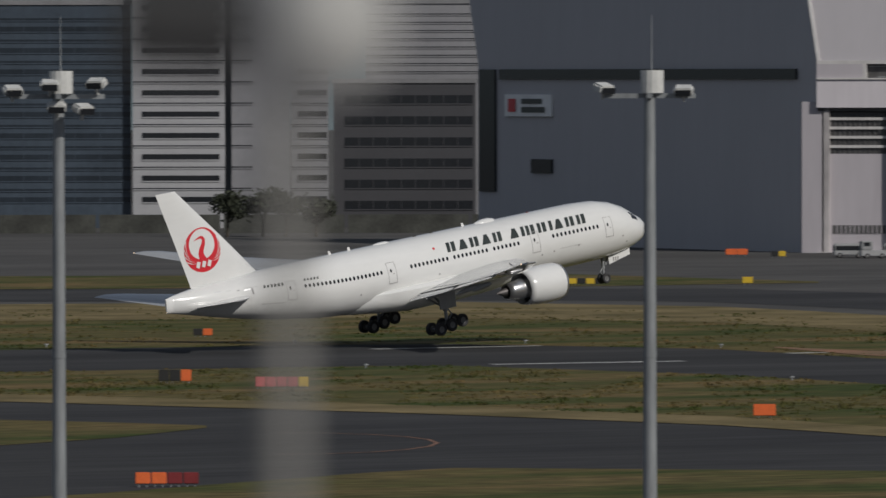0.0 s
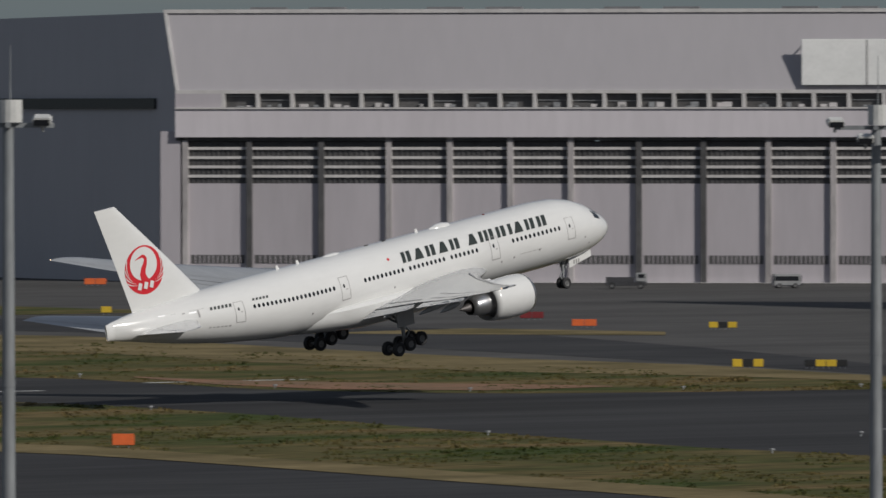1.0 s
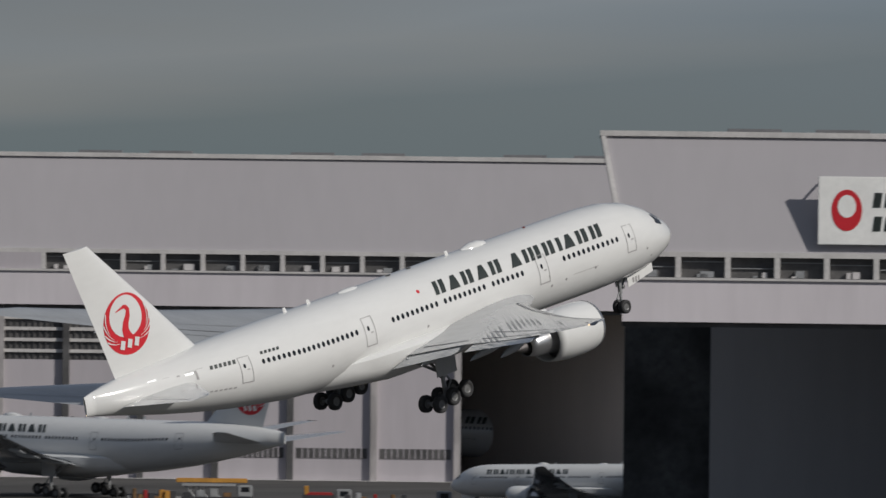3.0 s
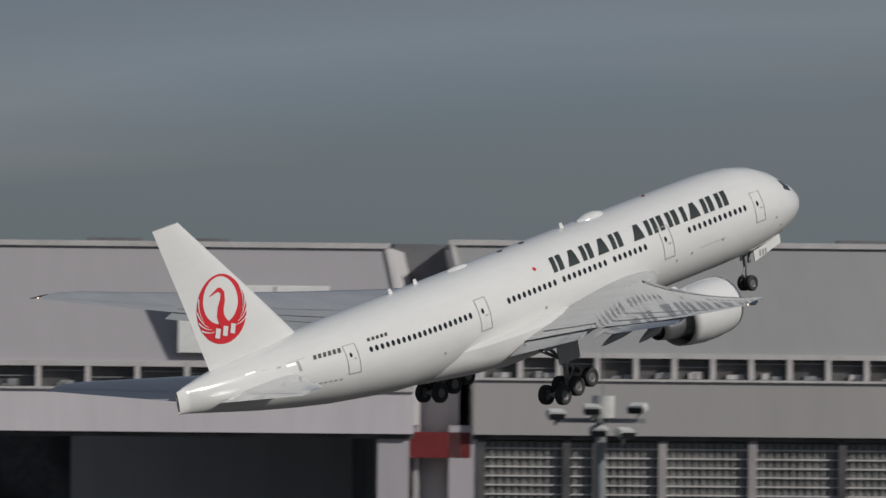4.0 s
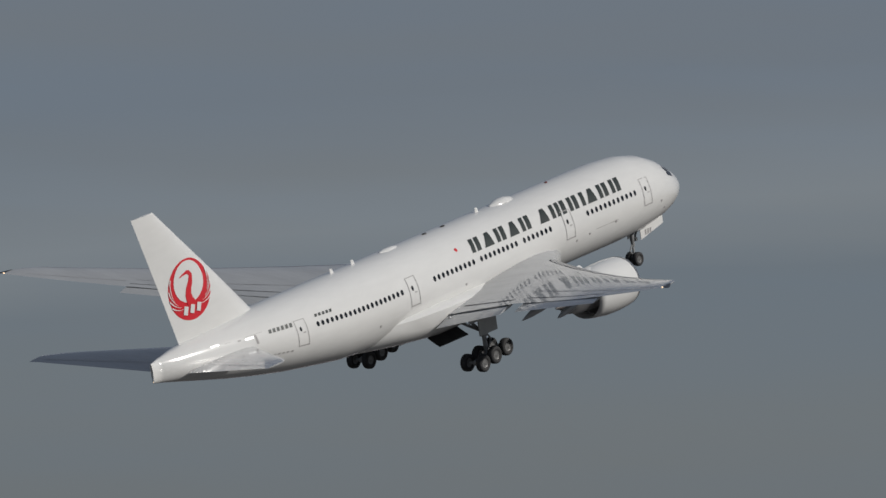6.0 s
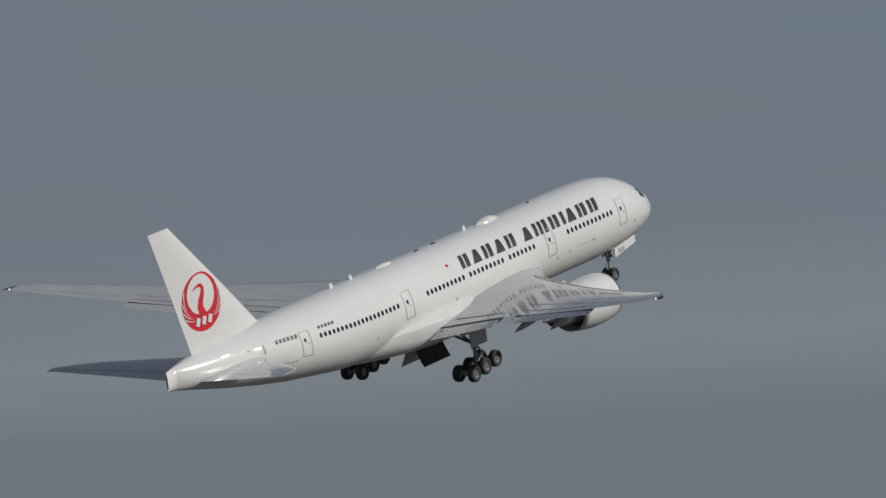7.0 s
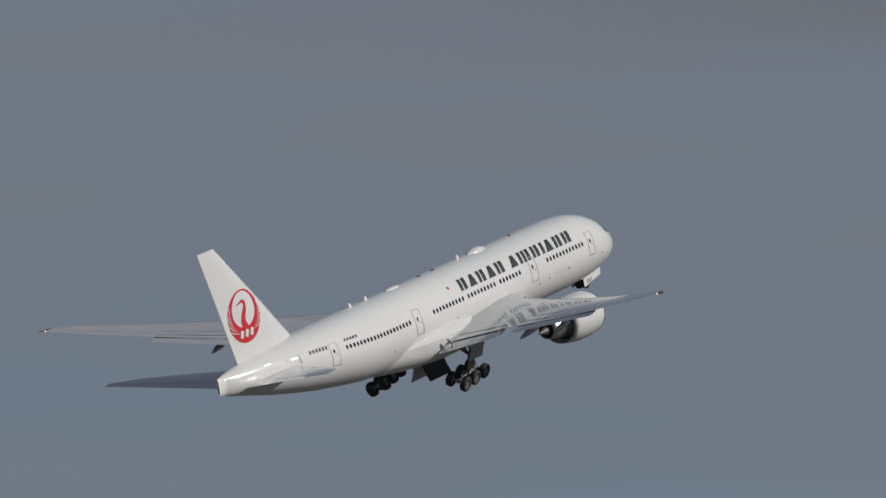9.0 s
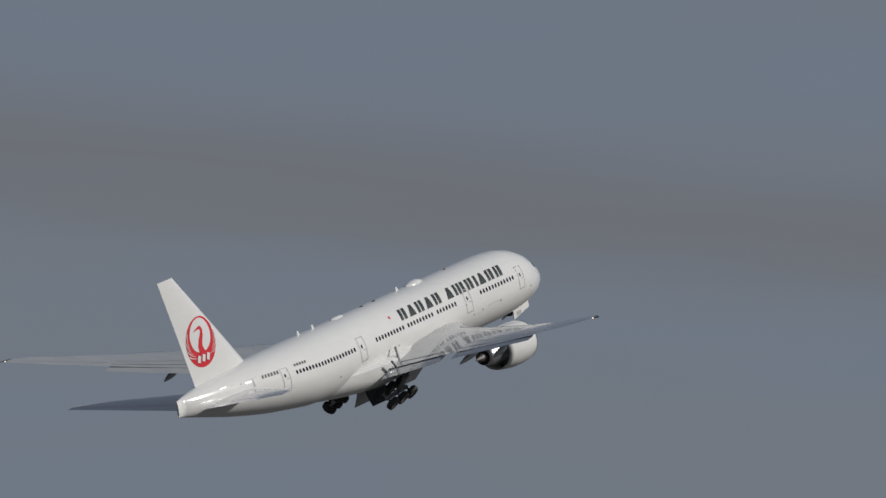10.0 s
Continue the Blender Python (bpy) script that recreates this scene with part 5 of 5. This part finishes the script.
def mast(x, y, top, lamps, label):
    m = empty("light_mast", label, "lamp post", "light masts")
    # the head faces the camera's side
    m.matrix_world = pose(x, y, 0, 0, 0, -math.degrees(math.atan2(x, y)))
    bm = bmesh.new()
    rod(bm, (0, 0, 0.3), (0, 0, top), 0.24, 0.14, 18)
    part("pole", bm, MASTGREY, m, smooth=False)
    for z in (12, 20):
        bm = bmesh.new()
        rod(bm, (0, 0, z - 0.08), (0, 0, z + 0.08), 0.25 - 0.1 * z / 26, 0.25 - 0.1 * z / 26, 18)
        part("collar", bm, MASTGREY, m)
    bm = bmesh.new()
    rod(bm, (0, 0, 0), (0, 0, 0.3), 0.5, 0.5, 12)
    part("base", bm, SIDEGREY, m)
    bm = bmesh.new()
    box(bm, -1.15, 1.15, -0.07, 0.07, top - 0.08, top + 0.04)
    box(bm, -0.07, 0.07, -0.9, 0.9, top - 0.08, top + 0.04)
    part("crossarm", bm, MASTGREY, m)
    bm = bmesh.new()
    rod(bm, (0.06, 0, top + 0.05), (0.06, 0, top + 0.62), 0.30, 0.30, 14)
    part("control_box", bm, LAMPWHITE, m)
    for lx, ly, lz, rot in lamps:
        bm = bmesh.new()
        box(bm, -0.24, 0.24, -0.20, 0.20, -0.10, 0.12, bev=0.05)
        rod(bm, (0, 0, -0.1), (0, 0, -0.28), 0.04)
        l = part("floodlight", bm, LAMPWHITE, m)
        l.matrix_local = pose(lx, ly, top + lz, 18, 0, rot)
        part("lens", bxm(-0.2, 0.2, -0.225, -0.205, -0.07, 0.09), GLASSDARK, l)
    bm = bmesh.new()
    rod(bm, (0.05, 0, top + 0.6), (0.05, 0, top + 2.0), 0.02, 0.008, 6)
    part("lightning_rod", bm, MASTGREY, m)


for x, y, top, lamps in ((132.4, 218.0, 26.5, FIVE), (144.8, 209.9, 26.5, TWO), (182.5, 221.5, 26.35, FOUR), (197.5, 172.1, 26.15, FIVE)):
    mast(x, y, top, lamps, "tall grey steel floodlight mast with lamp cluster")


# ---- airfield sign boxes ----
def sign_box(x, y, w, h, mats, label):
    s = empty("airfield_sign", label, "sign", "airfield signs", pose(x, y, 0, 0, 0, -math.degrees(math.atan2(x, y))))
    n = len(mats)
    for k, m in enumerate(mats):
        part("panel", bxm(-w / 2 + w * k / n + 0.03, -w / 2 + w * (k + 1) / n - 0.03, -0.18, 0.18, 0.25, 0.25 + h, bev=0.04), m, s)
    for k in range(2 * n):
        xx = -w / 2 + w * (k + 0.5) / (2 * n)
        part("leg", bxm(xx - 0.04, xx + 0.04, -0.04, 0.04, 0, 0.3), MASTGREY, s)


for x, y, w, h, mats, lab in (
        (471, 756, 2.9, 1.0, (BLACK, BLACK, ORANGE), "black and orange airfield sign box on the grass"),
        (470, 737, 4.6, 0.85, (MARKRED, MARKRED, MARKRED, MARKRED, YELLOW), "red airfield sign with a small yellow panel"),
        (352, 566, 4.2, 0.75, (ORANGE, ORANGE, DEEPRED, DEEPRED), "orange and dark red airfield sign box"),
        (460.7, 652, 1.8, 0.9, (ORANGE,), "small orange sign box on the straw verge"),
        (869, 1237, 3.3, 0.9, (ORANGE, ORANGE), "orange sign box on the far apron"),
        (866, 1222, 2.2, 0.8, (BLACK, YELLOW), "black and yellow airfield sign"),
        (752, 1068, 1.4, 0.8, (YELLOW,), "small yellow airfield sign"),
        (733, 1077, 4.6, 0.7, (YELLOW, BLACK, YELLOW, BLACK), "yellow and black airfield sign"),
        (556, 887, 2.0, 0.7, (BLACK, ORANGE), "small black and orange sign on the grass"),
        (825, 1078, 3.2, 0.7, (DEEPRED, DEEPRED), "dark red airfield sign box"),
        (774, 1007, 3.0, 0.8, (DEEPRED, DEEPRED), "dark red airfield sign box"),
        (752, 968, 3.0, 0.8, (ORANGE, ORANGE), "orange airfield sign box"),
        (759, 950, 3.4, 0.7, (YELLOW, BLACK, YELLOW), "yellow and black airfield sign"),
        (648, 807, 3.2, 0.8, (YELLOW, BLACK, YELLOW), "yellow and black airfield sign"),
        (655, 803, 4.4, 0.7, (BLACK, YELLOW, YELLOW, BLACK), "black and yellow airfield sign"),
        (683, 784, 2.8, 0.85, (FADEDORANGE, FADEDORANGE), "faded orange airfield sign box"),
        (692, 790, 2.6, 0.8, (DEEPRED,), "dark red airfield sign box")):
    sign_box(x, y, w, h, mats, lab)


# ---- vehicles ----
def vehicle(a, r, turn, kind, label, L=5.0):
    cat = {"bus": "bus", "van": "van", "truck": "truck", "loader": "truck", "tug": "tractor", "dolly": "cart", "stairs": "stairs"}[kind]
    x, y = polar(a, r)
    o = empty("airport_" + cat, label, cat, "ground vehicles", pose(x, y, 0, 0, 0, turn - a))
    hgt, body_m = {"bus": (3.0, VANWHITE), "van": (2.1, VANWHITE), "truck": (1.0, VEHDARK), "loader": (1.1, VEHDARK), "tug": (1.2, VANWHITE), "dolly": (0.8, VEHYEL), "stairs": (0.8, VANWHITE)}[kind]
    wr = 0.38 if kind in ("van", "tug", "dolly", "stairs") else 0.5
    bm = bmesh.new()
    if kind in ("bus", "van"):
        box(bm, -L / 2, L / 2, -1.05, 1.05, wr * 0.8, hgt, bev=0.18)
        part("body", bm, body_m, o)
        part("window_strip", bxm(-L * 0.44, L * 0.40, -1.07, 1.07, hgt * 0.52, hgt * 0.84, bev=0.01), GLASSDARK, o)
        part("windscreen", bxm(L / 2 - 0.06, L / 2 + 0.02, -0.9, 0.9, hgt * 0.48, hgt * 0.86), GLASSDARK, o)
        part("windscreen", bxm(-L / 2 - 0.02, -L / 2 + 0.06, -0.9, 0.9, hgt * 0.52, hgt * 0.82), GLASSDARK, o)
        part("bumper", bxm(L / 2 - 0.05, L / 2 + 0.1, -1.0, 1.0, 0.35, 0.65, bev=0.03), VEHDARK, o)
    else:
        box(bm, -L / 2, L / 2, -1.05, 1.05, wr, hgt, bev=0.05)
        part("chassis", bm, body_m, o)
        if kind in ("truck", "loader", "tug"):
            c = part("cab", bxm(L / 2 - 1.7, L / 2, -1.05, 1.05, hgt, hgt + 1.35, bev=0.12), VANWHITE, o)
            part("cab_window", bxm(L / 2 - 1.3, L / 2 - 0.35, -1.07, 1.07, hgt + 0.6, hgt + 1.15), GLASSDARK, c)
        if kind == "truck":
            if r < 1300:
                part("load", bxm(-L / 2 + 0.3, L / 2 - 2.1, -0.9, 0.9, hgt + 0.1, hgt + 1.0, bev=0.15), VEHRED, o)
                part("rack", bxm(-L / 2 + 0.2, -L / 2 + 0.7, -0.8, 0.8, hgt + 0.7, hgt + 1.7, bev=0.05), VEHYEL, o)
            for s in (-1.05, 0.97):
                part("bed_side", bxm(-L / 2, L / 2 - 1.9, s, s + 0.08, hgt, hgt + 0.7), VEHDARK, o)
        if kind == "loader":
            part("platform", bxm(-L / 2, L / 2 - 1.9, -1.2, 1.2, hgt + 1.2, hgt + 1.5, bev=0.04), VANWHITE, o)
            part("boom", bxm(-L / 2 - 0.6, L / 2 - 0.6, -0.3, 0.3, hgt + 1.6, hgt + 2.1, bev=0.05), VEHYEL if r < 1300 else VANWHITE, o)
            for k in range(4):
                x0 = -L / 2 + 0.2 + k * 1.5
                part("machinery_box", bxm(x0, x0 + 0.9, -1.0, 0.2, hgt, hgt + 0.5 + 0.25 * (k % 3), bev=0.05), (VEHDARK, GEARGREY, VANWHITE, VEHBROWN)[k], o)
            for k in range(3):
                bm = bmesh.new()
                x0 = -L / 2 + 0.4 + k * 1.4
                rod(bm, (x0, -0.8, hgt), (x0 + 1.1, -0.8, hgt + 1.2), 0.07)
                rod(bm, (x0 + 1.1, -0.8, hgt), (x0, -0.8, hgt + 1.2), 0.07)
                part("scissor", bm, GEARGREY, o)
        if kind == "dolly":
            rr = random.Random(round(a * 100))
            for k in range(5):
                x0 = -L / 2 + 0.1 + k * L / 5.4
                part("cargo", bxm(x0, x0 + rr.uniform(0.35, 0.75), rr.uniform(-0.95, -0.5), rr.uniform(0.4, 0.95), hgt, hgt + rr.uniform(0.35, 1.3), bev=0.05), rr.choice((VEHYEL, VEHBROWN, VEHBROWN, VEHRED, VANWHITE, VEHDARK)), o)
        if kind == "stairs":
            for k in range(9):
                part("step", bxm(-L / 2 + k * 0.5, -L / 2 + k * 0.5 + 0.5, -0.8, 0.8, hgt + 0.35 * k, hgt + 0.35 * k + 0.1), TRIM, o)
            bm = bmesh.new()
            for s in (-0.85, 0.85):
                rod(bm, (-L / 2, s, hgt + 1), (L / 2, s, hgt + 4.4), 0.06)
                rod(bm, (L / 2 - 0.6, s, hgt), (L / 2 - 0.6, s, hgt + 4.2), 0.09)
            part("handrail", bm, BLUE, o)
    for xx in (-L / 2 + 0.9, L / 2 - 0.9):
        for s in (-0.95, 0.95):
            wheel(o, xx, s, wr, wr, 0.28)


for a, r, turn, kind, lab, L in (
        (35.72, 1500, 5, "van", "white van by the hangar corner", 4.6), (35.86, 1495, 190, "tug", "white tow tractor by the hangar", 4), (36.00, 1500, 8, "van", "white van by the hangar corner", 4.6),
        (36.22, 1485, 5, "loader", "white lift truck with folded platform", 8), (36.42, 1482, 3, "loader", "white lift truck with folded platform", 8), (36.74, 1480, 0, "stairs", "blue and white mobile boarding stairs", 5),
        (38.08, 1485, 0, "truck", "dark flatbed truck with white cab", 6), (38.98, 1490, 10, "van", "dark grey jeep-like van by the hangar", 4.2),
        (40.20, 1262, 68, "bus", "white airport bus in a parked row", 8), (40.42, 1258, 78, "bus", "white airport bus in a parked row", 9), (40.62, 1245, 73, "van", "white van in a parked row", 5),
        (40.74, 1256, 73, "van", "white van in a parked row", 5), (40.9, 1246, 73, "van", "white van in a parked row", 5), (41.05, 1250, 78, "van", "white minibus in a parked row", 6), (41.22, 1240, 73, "van", "white van in a parked row", 5), (41.42, 1236, 76, "van", "white minibus in a parked row", 6), (41.6, 1232, 78, "bus", "white airport bus in a parked row", 9),
        (42.75, 1140, 4, "dolly", "loaded baggage dolly on the apron", 3.2), (42.9, 1142, 2, "dolly", "loaded baggage dolly on the apron", 3.2), (43.18, 1146, 0, "loader", "white cargo loader truck with yellow boom", 8),
        (43.80, 1135, 0, "truck", "dark ground power truck", 5.5), (43.98, 1132, 2, "dolly", "red and orange loaded baggage dolly", 3.4), (44.11, 1128, 0, "dolly", "orange loaded baggage dolly", 3.4), (44.24, 1126, 4, "dolly", "orange loaded baggage dolly", 3.4), (44.40, 1122, 0, "tug", "white and orange tow tractor", 4)):
    vehicle(a, r, turn, kind, lab, L)

# ---- parked airliners ----
jet = copy_thing(airliner, pose(799.5, 875.0, 6.2, 0, -0.4, 97))
tagged(jet, "white airliner with red tail emblem parked on the apron")
jet2 = copy_thing(airliner, pose(803, 795, 3.77, 0, 1.4, 100))
tagged(jet2, "smaller white airliner parked before the open hangar")
jet2.scale = (0.6, 0.6, 0.6)
jet3 = copy_thing(airliner, pose(915.8, 956.8, 6.27, 0, 1.4, -44.8))
tagged(jet3, "white airliner nose inside the dark open hangar")


def add_nav_lights(jet):
    """Lit lenses on the wing tips and the tail cone of the flying airliner."""
    for x, y, z, r in ((42.1, -29.88, wing_z(29.9) + 0.02, 0.06), (42.1, 29.88, wing_z(29.9) + 0.02, 0.06), (62.3, 0, 0.82, 0.06)):
        bm = bmesh.new()
        bmesh.ops.create_icosphere(bm, subdivisions=2, radius=r, matrix=Matrix.Translation((NOSE - x, y, z)))
        part("navigation_light", bm, NAVLIGHT, jet, "small lit navigation lens")


add_nav_lights(airliner)

# ---- lookout deck under the camera ----
deck = link_mesh("lookout_deck", [(x, y, z) for z in (25.1, 25.4) for x, y in ((-8, -8), (8, -8), (8, 8), (-8, 8))], [(3, 2, 1, 0), (4, 5, 6, 7), (0, 1, 5, 4), (1, 2, 6, 5), (2, 3, 7, 6), (3, 0, 4, 7)], SIDEGREY)
tagged(deck, "grey concrete lookout deck", "deck", kind="structure")
tower = part("deck_support", bxm(-6, 6, -6, 6, 0, 25.05), SIDEGREY, None)
tagged(tower, "plain grey terminal block under the deck", "building", kind="structure")
px, py = polar(32.56, 5.0)
fence = empty("fence_post", "thin pale steel post at the deck's edge", "post", m=pose(px, py, 25.4))
bm = bmesh.new()
rod(bm, (0, 0, 0), (0, 0, 1.62), 0.0078, 0.0078, 12)
part("rod", bm, NEARPOST, fence)
bm = bmesh.new()
bmesh.ops.create_uvsphere(bm, u_segments=16, v_segments=10, radius=0.036, matrix=Matrix.Translation((0.014, -0.01, 1.632)))
part("cap", bm, CAPGREY, fence, smooth=True)
bm = bmesh.new()
rod(bm, (-0.012, 0.02, 1.634), (-0.066, 0.05, 1.638), 0.030, 0.028, 12)
part("bracket", bm, BLACK, fence)


# ---- motion of the airliner and its gear ----
def motions():
    walk(airliner, [
        (0, pose(552.41, 843.41, 7.69, 0.34, -8.59, 6.82)), (0.25, pose(552.13, 818.70, 8.58, 0.51, -8.98, 6.69)), (0.5, pose(551.36, 793.57, 9.42, 0.77, -9.39, 6.56)), (0.75, pose(550.11, 766.52, 10.16, 1.33, -9.87, 6.43)),
        (1, pose(548.57, 739.67, 10.83, 1.83, -10.42, 6.26)), (1.25, pose(547.57, 715.19, 11.42, 1.90, -11.08, 5.97)), (1.5, pose(546.22, 690.90, 12.27, 1.76, -11.73, 5.66)), (1.75, pose(543.44, 665.43, 13.71, 1.50, -12.24, 5.44)),
        (2, pose(539.52, 639.13, 15.38, 1.14, -12.66, 5.19)), (2.25, pose(534.17, 611.34, 16.90, 0.66, -12.97, 4.87)), (2.5, pose(527.99, 583.66, 18.66, 0.28, -13.27, 4.35)), (2.7, pose(522.93, 562.75, 20.43, 0.25, -13.63, 3.65)),
        (2.75, pose(521.39, 557.31, 20.87, 0.24, -13.71, 3.49)), (3, pose(509.73, 526.28, 23.12, 0.11, -14.06, 2.74)), (3.25, pose(495.32, 493.22, 25.42, -0.05, -14.33, 2.11)), (3.5, pose(483.63, 463.87, 27.74, -0.14, -14.56, 1.63)),
        (3.75, pose(480.34, 443.74, 29.99, -0.04, -14.78, 1.31)), (3.8, pose(481.21, 441.28, 30.43, 0.01, -14.82, 1.27)), (4, pose(488.32, 434.92, 32.22, 0.29, -15.00, 1.17)), (4.1, pose(494.23, 433.28, 33.36, 0.38, -15.16, 0.87)),
        (4.25, pose(505.15, 433.00, 35.14, 0.33, -15.39, 0.29)), (4.5, pose(524.63, 433.69, 38.20, 0.14, -15.74, -0.73)), (4.75, pose(538.60, 429.10, 41.12, 0.34, -16.00, -1.40)), (5, pose(551.25, 423.54, 44.03, 0.64, -16.26, -1.98)),
        (5.25, pose(566.07, 420.00, 47.10, 0.91, -16.56, -2.71)), (5.5, pose(581.01, 416.39, 50.25, 1.17, -16.86, -3.43)), (5.75, pose(594.67, 411.60, 53.38, 1.39, -17.11, -4.04)), (6, pose(607.95, 406.38, 56.58, 1.58, -17.33, -4.60)),
        (6.25, pose(621.25, 400.89, 59.96, 1.72, -17.50, -5.12)), (6.5, pose(634.36, 394.97, 63.48, 1.82, -17.64, -5.61)), (6.75, pose(647.44, 388.81, 67.15, 1.87, -17.74, -6.06)), (7, pose(660.71, 382.58, 70.95, 1.87, -17.79, -6.49)),
        (7.25, pose(674.35, 376.45, 74.87, 1.82, -17.78, -6.89)), (7.5, pose(688.57, 370.60, 78.89, 1.71, -17.71, -7.28)), (7.75, pose(703.66, 365.14, 83.04, 1.56, -17.53, -7.65)), (8, pose(718.52, 359.47, 87.27, 1.34, -17.38, -7.99)),
        (8.25, pose(731.95, 353.03, 91.50, 0.96, -17.39, -8.25)), (8.5, pose(744.93, 346.34, 95.80, 0.54, -17.50, -8.49)), (8.75, pose(758.14, 339.71, 100.22, 0.14, -17.73, -8.77)), (9, pose(771.34, 333.04, 104.72, -0.15, -17.99, -9.09)),
        (9.25, pose(784.31, 326.24, 109.24, -0.14, -18.15, -9.46)), (9.5, pose(797.78, 319.56, 113.87, -0.09, -18.26, -9.88)), (9.75, pose(812.74, 313.46, 118.71, -0.20, -18.32, -10.40)), (10, pose(828.17, 307.32, 123.69, -0.36, -18.35, -10.95))])
    x, z = NOSE - 6.0, -2.6
    walk(gear["nose"], [(0, pose(x, 0, z)), (6.3, pose(x, 0, z)), (7.5, pose(x, 0, z + 0.35, 0, -14, 0)), (8.3, pose(x, 0, z + 1.1, 0, -22, 0)), (9.0, pose(x, 0, z + 1.5, 0, -26, 0)), (10, pose(x, 0, z + 1.8, 0, -30, 0))])
    for key, s in (("main_r", -1), ("main_l", 1)):
        walk(gear[key], [(t, pose(NOSE - 31.6, s * 5.2, -2.1, -s * a, 0, 0)) for t, a in ((0, 0), (7.4, 0), (8.3, 6), (9.0, 21), (9.5, 32), (10, 44))])
    for key, s in (("bay_r", -1), ("bay_l", 1)):
        walk(gear[key], [(t, pose(NOSE - 30.9, s * 0.25, -3.55, -s * a, 0, 0)) for t, a in ((0, 0), (4.3, 0), (5.0, 14), (5.5, 28), (6.3, 55), (7.2, 78), (10, 80))])


motions()
